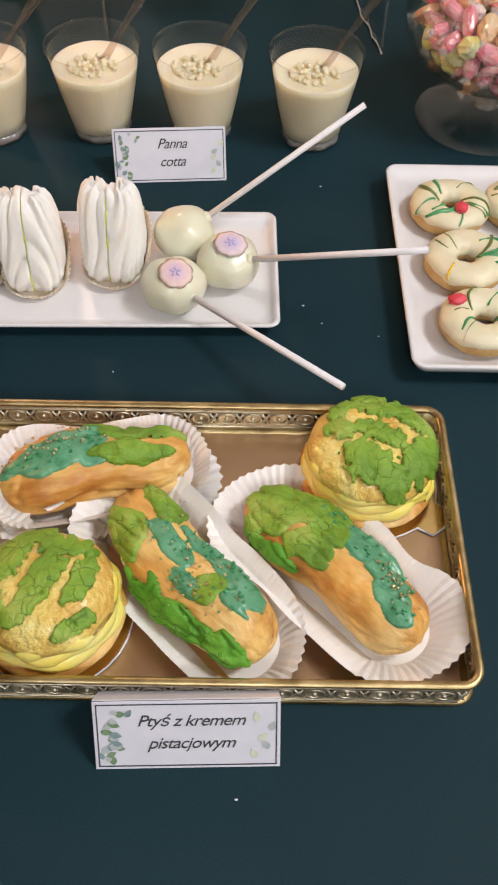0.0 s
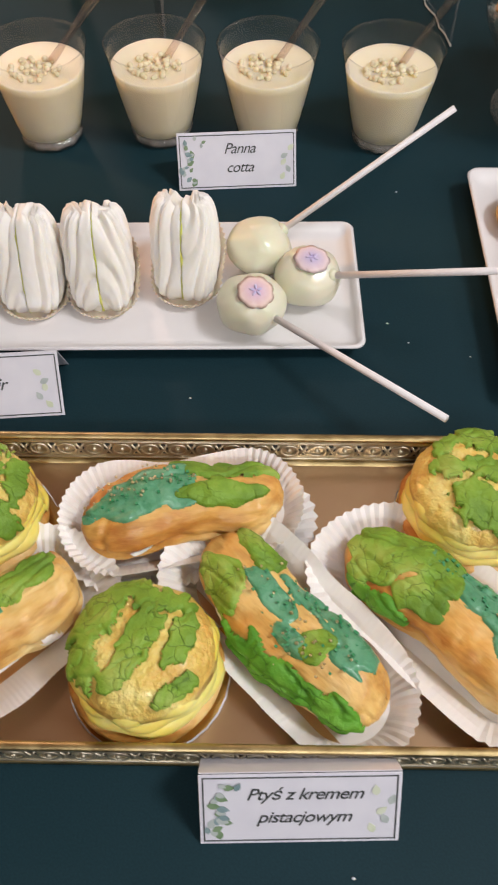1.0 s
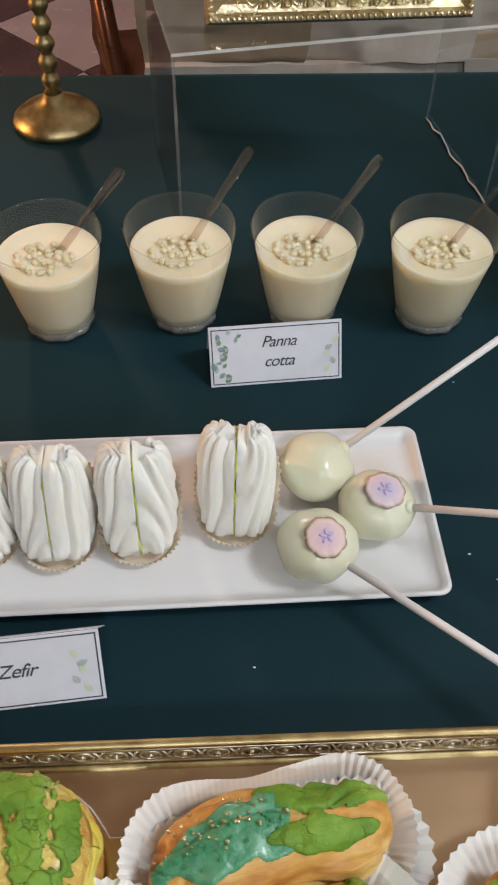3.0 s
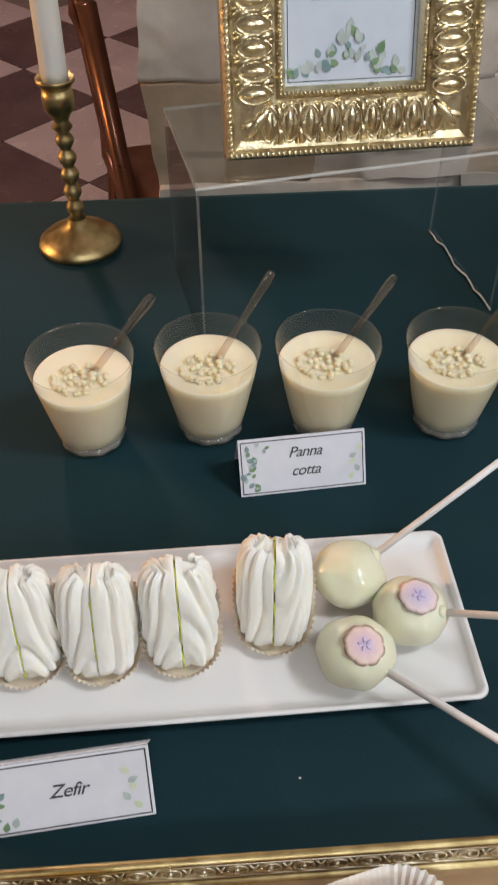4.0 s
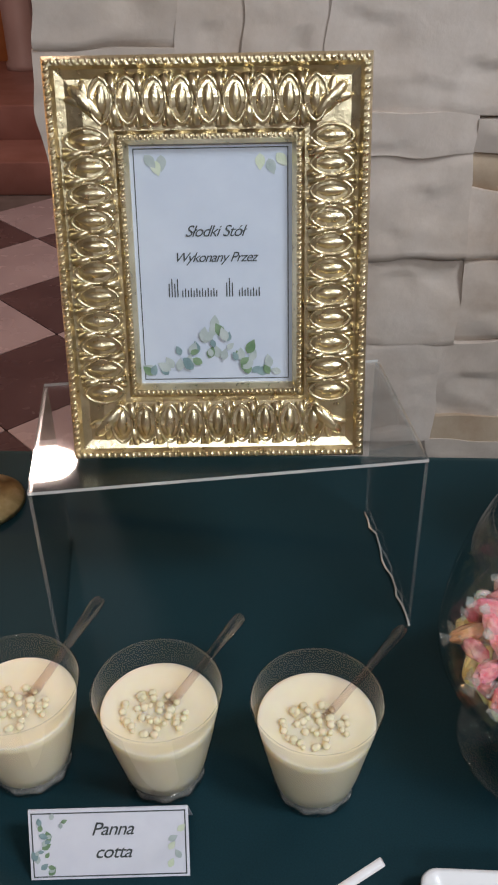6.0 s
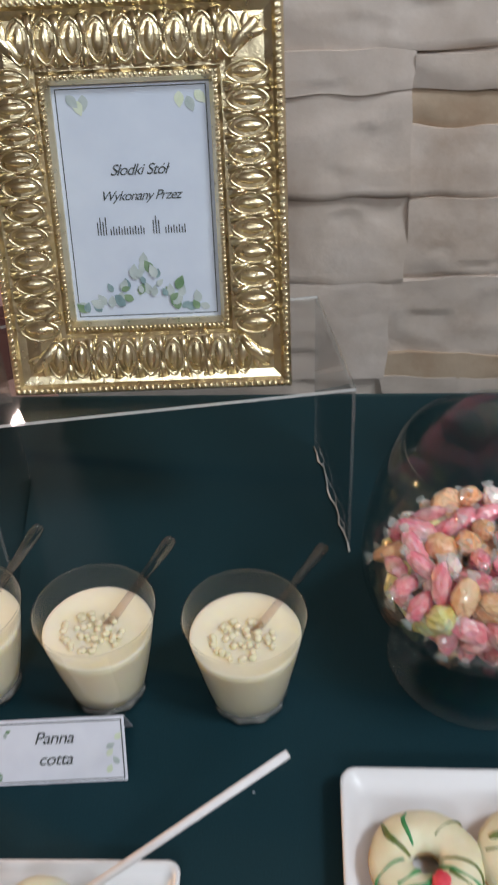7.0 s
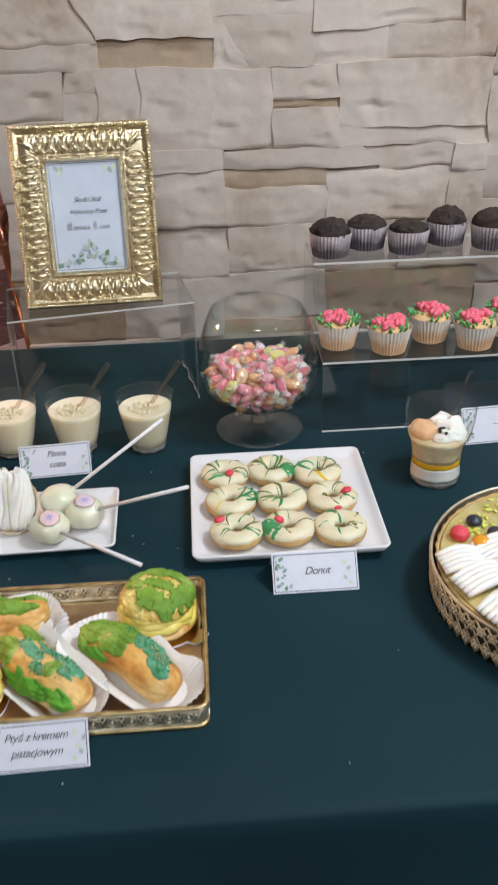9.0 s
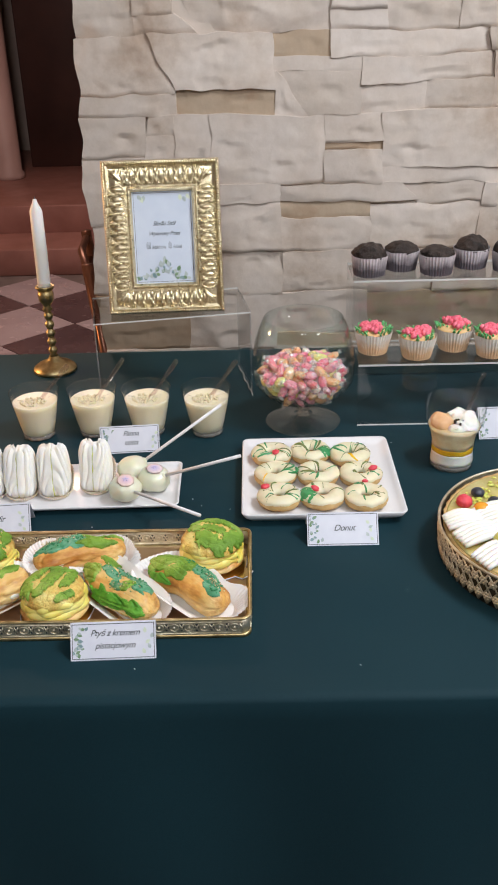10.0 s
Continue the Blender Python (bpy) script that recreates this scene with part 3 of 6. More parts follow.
def tent_card(text, label, place, w=0.092, h=0.0425, lean=30, group="name cards"):
    """A folded card; its front's foot lies on the x axis."""
    card = thing("folded_card", label, "card", place, group)
    rise, run = h * math.cos(radians(lean)), h * math.sin(radians(lean))
    front = part("front", solid_box(-w / 2, -h / 2, -0.0005, w / 2, h / 2, 0, bevel=0.0002, seg=1), CARD, card, smooth=False)
    front.matrix_basis = pose(0, run / 2, rise / 2 + 0.0004, 90 - lean, 0, 0)
    back = part("back", solid_box(-w / 2, -h / 2, -0.0005, w / 2, h / 2, 0, bevel=0.0002, seg=1), CARD, card, smooth=False)
    back.matrix_basis = pose(0, run * 1.5 + 0.001, rise / 2 + 0.0004, 90 - lean, 0, 180)
    border_lines(front, w, h, 0.0016, 0.0007, INK)
    rng = random.Random(len(text))
    leaves = []
    for i in range(20):
        y = -h * 0.43 + h * 0.8 * (i / 19)
        x = -w * 0.465 + rng.uniform(0, w * 0.13) * (1.35 if i > 15 or i < 3 else 0.75)
        leaves.append((x, y, rng.uniform(-30, 110), rng.uniform(0.0036, 0.0066)))
    sprig(front, leaves, [LEAF_PRINT, LEAF_GREY, LEAF_TEAL])
    sprig(front, [(w * 0.405 + rng.uniform(-0.004, 0.004), -h * 0.36 + i * 0.0055, rng.uniform(20, 150), 0.0062) for i in range(5)], [LEAF_PALE, LEAF_GREY])
    lines = text.split("|")
    size = 0.0112 if len(max(lines, key=len)) < 9 else 0.0094
    for k, line in enumerate(lines):
        letters("lettering", line, size, front, pose(0.002, h * (0.21 if len(lines) > 1 else 0.03) - k * h * 0.33, 0.0003), INK, spread=0.92)
    return card


tent_card("Panna|cotta", "white folded card reading Panna cotta, in front of the glasses", on_table(0.0459, 0.0034, 0, 4.2), lean=27)
tent_card("Ptyś z kremem|pistacjowym", "white folded card reading Ptyś z kremem pistacjowym, before the gilt tray", on_table(0.0857, -0.4749, 0, 1.8), h=0.0405, lean=32)
tent_card("Donut", "white folded card reading Donut, before the square plate", on_table(0.3528, -0.2646, 0, 0.0), lean=38)
tent_card("Zefir", "white folded card reading Zefir, before the oblong plate", on_table(-0.1046, -0.2285, 0, 5.0), lean=30)


# ---- glasses of panna cotta ----
def panna_glass():
    g = thing("dessert_glass", "small clear tumbler of ivory panna cotta with crumb pearls", "glass", on_table(0, 0), "glasses of panna cotta")
    R, B, H = 0.0398, 0.0255, 0.0805

    def wall(z):
        return B + 0.0008 + (R - B - 0.0008) * ((z - 0.012) / (H - 0.012)) ** 0.92 if z > 0.012 else B

    out = [(0, 0.0006), (B - 0.003, 0.0), (B - 0.0008, 0.001), (B, 0.003), (B, 0.0095), (B + 0.0008, 0.012)]
    out += [(wall(z), z) for z in (0.02, 0.03, 0.045, 0.06, 0.070, 0.077)] + [(R, H - 0.0006), (R - 0.0005, H), (R - 0.001, H - 0.0006)]
    inner = [(R - 0.0014, H - 0.0022)]
    part("tumbler", lathe(out + inner, 48), GLASS, g)
    part("glass_foot", lathe([(0, 0.0012), (B - 0.003, 0.0012), (B - 0.0010, 0.003), (B - 0.0006, 0.0078), (0, 0.0078)], 60, lambda a, k: 1 + 0.035 * math.cos(10 * a)), SOLIDGLASS, g, "thick clear glass foot")
    fill = [(0, 0.0084), (B - 0.0030, 0.0084), (B - 0.0006, 0.0102)] + [(wall(z) - 0.0008, z) for z in (0.02, 0.035, 0.045, 0.055, 0.0622)] + [(wall(0.0622) - 0.0016, 0.0628), (wall(0.0622) - 0.004, 0.0620), (0.012, 0.0618), (0, 0.0618)]
    part("panna_cotta", lumps(lathe(fill, 48), 0.0004, 60), CREAM, g)
    bm = bmesh.new()
    rng = random.Random(5)
    for i in range(44):
        a, r = rng.uniform(0, 6.28), 0.021 * math.sqrt(rng.random())
        ball(bm, (r * math.cos(a) - 0.002, r * math.sin(a) * 0.75 - 0.006, 0.0628 + rng.uniform(0, 0.0016)), rng.uniform(0.0017, 0.0027), 8, 6, (1, 1, 0.85))
    tagged(part("topping", bm, PEARL, g, "cluster of pale crumb pearls"), kind="stuff")
    return g


GLASSES = ((-0.1105, 0.0715, 0), (-0.0190, 0.0775, 8), (0.0685, 0.076, -10), (0.1640, 0.0715, 5))
first = panna_glass()
first.matrix_basis = on_table(*GLASSES[0][:2], 0, GLASSES[0][2])
for x, y, a in GLASSES[1:]:
    copy_thing(first, on_table(x, y, 0, a))


def spoon(tip, foot):
    """A clear plastic spoon from its bowl, sunk in the dessert, to the handle's tip."""
    a, b = Vector(foot), Vector(tip)
    s = thing("plastic_spoon", "clear plastic teaspoon standing in a dessert glass", "spoon", Matrix.Translation(a), "spoons in the glasses")
    d = b - a
    n = d.normalized()
    side = n.cross(Vector((0.35, -0.9, 0.1))).normalized()
    up = n.cross(side)
    rows = []
    for f, w in ((0.0, 0.0035), (0.3, 0.0026), (0.5, 0.0028), (0.75, 0.0038), (0.92, 0.0046), (0.98, 0.0036), (1.0, 0.0015)):
        c = n * d.length * f
        rows.append([tuple(c + side * (w * q) + up * (0.0011 * e)) for q, e in ((-1, -0.4), (-0.6, -1), (0.6, -1), (1, -0.4), (1, 0.6), (0.55, 0.3), (-0.55, 0.3), (-1, 0.6))])
    part("handle", loft(rows), CLEARPLASTIC, s)
    bm = bmesh.new()
    ball(bm, -n * 0.006, 0.009, 12, 8, (0.72, 0.3, 1.0), Matrix((side, up, n)).transposed().to_quaternion())
    part("spoon_bowl", bm, CLEARPLASTIC, s)
    return s


for (gx, gy, _), tip in zip(GLASSES, ((-0.055, 0.092, 0.115), (0.0314, 0.1147, 0.115), (0.119, 0.103, 0.115), (0.2145, 0.097, 0.115))):
    dx, dy = tip[0] - gx, tip[1] - gy
    spoon((tip[0], tip[1], TABLE + tip[2]), (gx + dx * 0.12, gy + dy * 0.12, TABLE + 0.0605))


# ---- gilt tray ----
def tray():
    x0, x1, y0, y1, h = -0.235, 0.234, -0.441, -0.2584, 0.0265
    w, d = x1 - x0, y1 - y0
    t = thing("serving_tray", "bronze mirror tray with a pierced brass gallery", "tray", on_table((x0 + x1) / 2, (y0 + y1) / 2))
    part("mirror_base", slab(round_rect(w - 0.008, d - 0.008, 0.007), 0.0016, 0.0042), MIRROR, t, "reddish bronze mirror base", smooth=False)
    part("base_rim", loft([[(x, y, z) for x, y in round_rect(w + 2 * o, d + 2 * o, 0.010 + o)] for o, z in ((-0.005, 0.0), (0, 0.0), (0.0006, 0.002), (0, 0.0044), (-0.006, 0.0044), (-0.006, 0.0))], close_ends=False), BRASS, t)
    rim = []
    for o, z in ((-0.0022, h - 0.0022), (0.0, h - 0.0026), (0.0014, h - 0.0012), (0.001, h), (-0.001, h + 0.0004), (-0.003, h - 0.0004), (-0.0034, h - 0.0018), (-0.0022, h - 0.0022)):
        rim.append([(x, y, z) for x, y in round_rect(w + 2 * o, d + 2 * o, 0.011 + o)])
    part("top_rail", loft(rim, close_ends=False), BRASS, t)

    def side(length, place):
        """One gallery panel: back band, rails, and a run of ovals and crosses standing proud."""
        sd = part("gallery_panel", solid_box(-length / 2, -0.0005, 0.004, length / 2, 0.0005, h - 0.002), GILT, t, smooth=False, at=place)
        n = max(1, round(length / 0.0165))
        step = length / n
        bm = bmesh.new()
        for s in (-1, 1):
            for i in range(n):
                cx = -length / 2 + step * (i + 0.5)
                zc = h / 2 + 0.0012
                ring = [(cx + 0.0052 * math.cos(a), s * 0.0012, zc + 0.0048 * math.sin(a)) for a in (2 * math.pi * k / 14 for k in range(15))]
                tube(ring, 0.0008, 5, bm, cap=False)
                ball(bm, (cx, s * 0.0012, zc), 0.0017, 6, 5)
                for q in (-1, 1):
                    tube([(cx + step / 2 - 0.0022, s * 0.001, zc - q * 0.0045), (cx + step / 2, s * 0.0014, zc), (cx + step / 2 + 0.0022, s * 0.001, zc + q * 0.0045)], 0.0007, 5, bm)
            for zz in (0.0062, h - 0.0055):
                tube([(-length / 2, s * 0.0009, zz), (length / 2, s * 0.0009, zz)], 0.0008, 5, bm)
        part("scrollwork", bm, GILT, sd)
        # the panel is solid: ink-dark blocks on it paint the dark of the holes
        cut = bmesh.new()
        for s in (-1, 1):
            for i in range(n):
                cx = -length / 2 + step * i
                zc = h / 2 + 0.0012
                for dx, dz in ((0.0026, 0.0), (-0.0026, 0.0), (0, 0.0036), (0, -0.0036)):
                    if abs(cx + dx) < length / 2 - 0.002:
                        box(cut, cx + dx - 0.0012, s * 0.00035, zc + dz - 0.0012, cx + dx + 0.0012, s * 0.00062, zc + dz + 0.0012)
        part("dark_hole_patch", cut, INK, sd, smooth=False)

    side(w - 0.02, pose(0, -d / 2 + 0.0012, 0))
    side(w - 0.02, pose(0, d / 2 - 0.0012, 0))
    side(d - 0.02, pose(w / 2 - 0.0012, 0, 0, 0, 0, 90))
    side(d - 0.02, pose(-w / 2 + 0.0012, 0, 0, 0, 0, 90))
    for sx in (-1, 1):
        for sy in (-1, 1):
            arc = [(sx * (w / 2 - 0.011 + 0.0098 * math.cos(a)), sy * (d / 2 - 0.011 + 0.0098 * math.sin(a))) for a in (math.pi / 2 * k / 6 for k in range(7))]
            inn = [(sx * (w / 2 - 0.011 + 0.0088 * math.cos(a)), sy * (d / 2 - 0.011 + 0.0088 * math.sin(a))) for a in (math.pi / 2 * k / 6 for k in range(7))]
            part("gallery_corner", slab(arc + inn[::-1], 0.004, h - 0.002), GILT, t)


tray()


# ---- picture frame on a clear riser ----
def riser():
    a, b = Vector((-0.022, 0.1655)), Vector((0.238, 0.2106))
    L = (b - a).length
    ang = math.degrees(math.atan2(b.y - a.y, b.x - a.x))
    mid = (a + b) / 2
    H, D, T = 0.156, 0.142, 0.0024
    r = thing("acrylic_riser", "clear acrylic bridge riser under the gilt picture frame", "stand", on_table(mid.x, mid.y, 0, ang))

    def sheet(name, x0, y0, z0, x1, y1, z1, edge):
        bm = solid_box(x0, y0, z0, x1, y1, z1)
        area = sorted(f.calc_area() for f in bm.faces)
        for f in bm.faces:
            f.material_index = 0 if f.calc_area() >= area[-2] - 1e-9 else 1
        return part(name, bm, [ACRYLIC, edge], r, smooth=False)

    sheet("top", -L / 2, 0, H - T, L / 2, D, H, ACRYLIC_EDGE)
    sheet("side", -L / 2, 0.0005, 0, -L / 2 + T, D - 0.0005, H - T - 0.0003, SOFT_EDGE)
    sheet("side", L / 2 - T, 0.0005, 0, L / 2, D - 0.0005, H - T - 0.0003, SOFT_EDGE)
    # added white tube: draws the bright zigzag reflection at the right panel's lower edge
    rng = random.Random(4)
    zigzag = [(L / 2 - T / 2 + rng.uniform(-0.0022, 0.0022), D * (1 - i / 13), 0.0012 + 0.0016 * rng.random()) for i in range(14)]
    part("edge_reflection", tube(zigzag, 0.0009, 6), ACRYLIC_EDGE, r, "white zigzag line drawn for the lower edge's reflection")


riser()


def picture_frame():
    W, H, iw, ih = 0.1915, 0.2465, 0.0985, 0.1485
    lean = 14.2
    f = thing("picture_frame", "embossed gold picture frame with a printed sign", "picture frame", on_table(0.0975, 0.2135, 0.1575, 3.0))
    base = pose(0, 0, 0, -lean + 90, 0, 0)  # local x right, y up the frame, z to the viewer
    prof = [(0.0, -0.012), (0.0, 0.010), (0.002, 0.0135), (0.005, 0.0135), (0.007, 0.0105), (0.012, 0.0085), (0.022, 0.0105), (0.032, 0.0095), (0.036, 0.0065), (0.039, 0.0065), (0.041, 0.0085), (0.044, 0.0085), (0.0465, 0.004), (0.0465, -0.006)]
    bw, bh = (W - iw) / 2, (H - ih) / 2
    rows = []
    for u, z in prof:
        s = u / 0.0465
        x, y = W / 2 - s * bw, H / 2 - s * bh
        rows.append([(-x, -y + H / 2, z), (x, -y + H / 2, z), (x, y + H / 2, z), (-x, y + H / 2, z)])
    bm = loft(rows, close_ends=False)
    part("moulding", bm, GOLD, f, smooth=False, at=base)

    def along(name, length, place, count):
        """Pointed ovals with ribbed rims and darts between them, along one side."""
        bm = bmesh.new()
        step = length / count
        for i in range(count):
            cx = -length / 2 + step * (i + 0.5)
            for k, (sw, sh, rise) in enumerate(((0.0068, 0.0128, 0.0016), (0.0036, 0.0090, 0.0036))):
                ring = [(cx + sw * math.sin(t) * abs(math.sin(t)) ** 0.3, 0.0 + sh * math.cos(t)) for t in (2 * math.pi * j / 20 for j in range(20))]
                if k == 0:
                    tube([(x, y, 0.0012 + rise * 0.6) for x, y in ring + ring[:1]], 0.0010, 5, bm, cap=False)
                else:
                    top = bm.verts.new((cx, 0, 0.0012 + rise))
                    vs = [bm.verts.new((x, y, 0.0004)) for x, y in ring]
                    for j in range(20):
                        bm.faces.new((vs[j], vs[(j + 1) % 20], top))
            cx += step / 2
            if i < count - 1:
                for s in (-1, 1):
                    tube([(cx - 0.0016 * s, s * 0.0135, 0.0004), (cx, s * 0.006, 0.0026), (cx + 0.001 * s, s * 0.001, 0.0010)], [0.0030, 0.0024, 0.0008], 6, bm)
                    tube([(cx + 0.0024 * s, s * 0.0145, 0.0002), (cx + 0.0020 * s, s * 0.0085, 0.0018)], [0.0017, 0.0009], 5, bm)
        part(name, bm, GOLD, f, at=base @ place)

    for sx, rz in ((1, 90), (-1, -90)):
        along("oval_ornament", H - 2 * bh + 0.022, pose(sx * (W / 2 - bw * 0.5), H / 2, 0.0098, 0, 0, rz), 11)
    for sy, rz in ((1, 0), (-1, 180)):
        along("oval_ornament", W - 0.05, pose(0, H / 2 + sy * (H / 2 - bh * 0.5), 0.0098, 0, 0, rz), 9)
    for sx in (-1, 1):
        for sy in (-1, 1):
            bm = bmesh.new()
            cx, cy, q = sx * (W / 2 - bw * 0.52), H / 2 + sy * (H / 2 - bh * 0.52), math.atan2(sy * bh, sx * bw)
            for k in (-1, 0, 1):
                e = Euler((0, 0, q + k * 0.62)).to_quaternion()
                ball(bm, Vector((cx, cy, 0.0100)) + e @ Vector((0.004 if k else 0, 0, 0)), 0.0135 if k == 0 else 0.009, 14, 8, (1.0, 0.36, 0.26), e)
            part("corner_ornament", bm, GOLD, f, at=base)
    for s, z, step, r in ((0.07, 0.0138, 0.0040, 0.0019), (0.91, 0.0090, 0.0030, 0.0014)):
        bm = bmesh.new()
        x, y = W / 2 - s * bw, H / 2 - s * bh
        for (ax, ay), (bx, by) in (((-x, -y), (x, -y)), ((x, -y), (x, y)), ((x, y), (-x, y)), ((-x, y), (-x, -y))):
            n = int(math.hypot(bx - ax, by - ay) / step)
            tilt = math.atan2(by - ay, bx - ax)
            for i in range(n):
                q = i / n
                ball(bm, (ax + (bx - ax) * q, ay + (by - ay) * q + H / 2, z), r, 6, 4, (0.75, 1.35, 0.8), Euler((0, 0, tilt + 0.5)).to_quaternion())
        part("rope_trim", bm, GOLD, f, at=base)
    sign = part("sign_sheet", solid_box(-iw / 2 - 0.002, -ih / 2 - 0.002, -0.001, iw / 2 + 0.002, ih / 2 + 0.002, 0), SIGN, f, "printed white sign with leaves", smooth=False, at=base @ pose(0, H / 2, 0.0005))
    border_lines(sign, iw, ih, 0.0022, 0.0006, INK)
    letters("lettering", "Słodki Stół", 0.0098, sign, pose(0.001, 0.0225, 0.0003), INK, 0.4, 0.9)
    letters("lettering", "Wykonany Przez", 0.0086, sign, pose(0.001, 0.0065, 0.0003), INK, 0.4, 0.88)
    bm = bmesh.new()
    for x0, x1, hh in ((-0.029, -0.0215, 0.0115), (-0.0205, 0.003, 0.0055), (0.0075, 0.0145, 0.0115), (0.0155, 0.031, 0.0055)):
        for k in range(int((x1 - x0) / 0.0018)):
            box(bm, x0 + 0.0018 * k, -0.018, 0.0002, x0 + 0.0018 * k + 0.0007, -0.018 + hh * (0.75 + 0.25 * (k % 2)), 0.0003)
    tagged(part("name_bar", bm, INK, sign, smooth=False), kind="stuff")
    rng = random.Random(3)
    leaves = []
    for i in range(46):
        x = rng.gauss(0, 0.021)
        x = max(-0.042, min(0.042, x))
        y = -ih / 2 + 0.005 + rng.random() * 0.030 * math.exp(-(x / 0.026) ** 2)
        leaves.append((x, y, rng.uniform(20, 160), rng.uniform(0.006, 0.0105)))
    sprig(sign, leaves, [LEAF_GREY, LEAF_TEAL, LEAF_GREY, LEAF_PRINT])
    sprig(sign, [(sx * (0.030 + 0.005 * j), ih / 2 - 0.006 - 0.003 * (j % 2), -90 + 20 * j, 0.010) for sx in (-1, 1) for j in range(3)], [LEAF_GREY, LEAF_PALE])
    strut = part("easel_back", solid_box(-0.03, 0.0, -0.002, 0.03, 0.17, 0.0, bevel=0.001), INK, f, "dark easel strut", at=pose(0, 0.098, 0.0035, 76, 0, 0))
    return f


picture_frame()


# ---- candlestick with candle ----
def candlestick():
    c = thing("candlestick", "turned brass candlestick with a wide round foot", "candlestick", on_table(-0.140, 0.352))
    part("foot", lathe([(0, 0.0), (0.039, 0.0), (0.041, 0.003), (0.040, 0.007), (0.033, 0.013), (0.020, 0.019), (0.011, 0.024), (0.0085, 0.030), (0, 0.030)], 48), BRASS, c)
    stem = [(0, 0.0302), (0.0085, 0.0302)]
    for z in range(5):
        b = 0.034 + z * 0.017
        stem += [(0.0052, b), (0.0078, b + 0.004), (0.0088, b + 0.0075), (0.0078, b + 0.011), (0.0052, b + 0.015)]
    stem += [(0.0095, 0.122), (0.0065, 0.127), (0.009, 0.133), (0.0135, 0.139), (0.0145, 0.150), (0.013, 0.158), (0, 0.158)]
    part("stem", lathe(stem, 32), BRASS, c)
    part("socket", lathe([(0, 0.1582), (0.013, 0.1582), (0.017, 0.163), (0.0175, 0.1665), (0.0165, 0.1670), (0.0125, 0.164), (0, 0.164)], 32), BRASS, c)
    k = thing("candle", "white taper candle, unlit, in a brass candlestick", "candle", on_table(-0.140, 0.352, 0.1642, 0, 0, 1.0))
    part("wax", lumps(lathe([(0, 0), (0.0118, 0), (0.012, 0.01), (0.0118, 0.07), (0.0112, 0.138), (0.0075, 0.147), (0.0045, 0.153), (0.0035, 0.158), (0, 0.1585)], 24), 0.0004, 60), WAX, k)
    part("wick", tube([(0, 0, 0.158), (0.0004, 0, 0.163)], 0.0008, 6), INK, k)


candlestick()


# ---- sweets bowl ----
BX, BY = 0.321, 0.108


def sweets_bowl():
    b = thing("glass_bowl", "large clear footed glass goblet half full of wrapped sweets", "bowl", on_table(BX, BY))
    def wall(t):  # t from bottom to rim
        z = 0.037 + 0.143 * t
        a = (z - 0.092) / 0.057 if z < 0.092 else (z - 0.092) / 0.135
        return 0.083 * math.sqrt(max(0, 1 - a * a)) , z
    pts = [wall(i / 24) for i in range(1, 25)]
    prof = [(0.0, 0.036)] + pts
    inner = [(r - 0.0022, z) for r, z in reversed(pts)]
    part("goblet", lathe(prof + [(pts[-1][0] - 0.001, pts[-1][1] + 0.0008)] + inner + [(0, 0.039)], 64), BOWLGLASS, b)
    part("stem", lathe([(0, 0.012), (0.011, 0.012), (0.009, 0.020), (0.010, 0.030), (0.016, 0.0362), (0, 0.0368)], 32), SOLIDGLASS, b)
    part("foot", lathe([(0, 0.0015), (0.045, 0.0008), (0.0605, 0.0), (0.062, 0.0014), (0.0605, 0.0028), (0.045, 0.0042), (0.018, 0.0085), (0.011, 0.0125), (0, 0.0125)], 64), BOWLGLASS, b)


sweets_bowl()


def sweet(k):
    s = thing("wrapped_sweet", ("pink", "yellow", "orange", "pale rose")[k] + " boiled sweet twisted in clear film", "sweet", pose(0, 0, 0), "wrapped sweets in the glass bowl")
    bm = bmesh.new()
    bmesh.ops.create_icosphere(bm, subdivisions=3, radius=0.0092)
    rng = random.Random(k + 60)
    for v in bm.verts:
        d = v.co.normalized()
        v.co = Vector((v.co.x * 1.2, v.co.y, v.co.z * 0.84)) * (1 + 0.16 * nz(d, 2.2, k * 3.1) + 0.13 * abs(nz(d, 5, k)) + rng.uniform(-0.045, 0.045))
    part("sweet_core", bm, SWEETS[k], s, "sweet under creased clear film", smooth=False)
    bm = bmesh.new()
    rows = []
    for i, (x, r) in enumerate(((0.0075, 0.0042), (0.0098, 0.0026), (0.0114, 0.0030), (0.0130, 0.0048), (0.0152, 0.0064))):
        rows.append([(x, r * (1 + 0.22 * math.sin(5 * a + i)) * math.cos(a), r * (0.85 + 0.25 * math.cos(4 * a + 2 * i)) * math.sin(a) * (0.5 if abs(x) > 0.014 else 1)) for a in (2 * math.pi * j / 14 for j in range(14))])
    part("wrapper_end", loft(rows, bm, close_ends=False), FILM, s, "clear twisted wrapper end", smooth=False)
    part("wrapper_end", loft([[(-x, y, z) for x, y, z in r] for r in rows], None, close_ends=False), FILM, s, "clear twisted wrapper end", smooth=False)
    return s


rng = random.Random(21)
kinds, made = [sweet(k) for k in range(4)], [False] * 4
spots = []
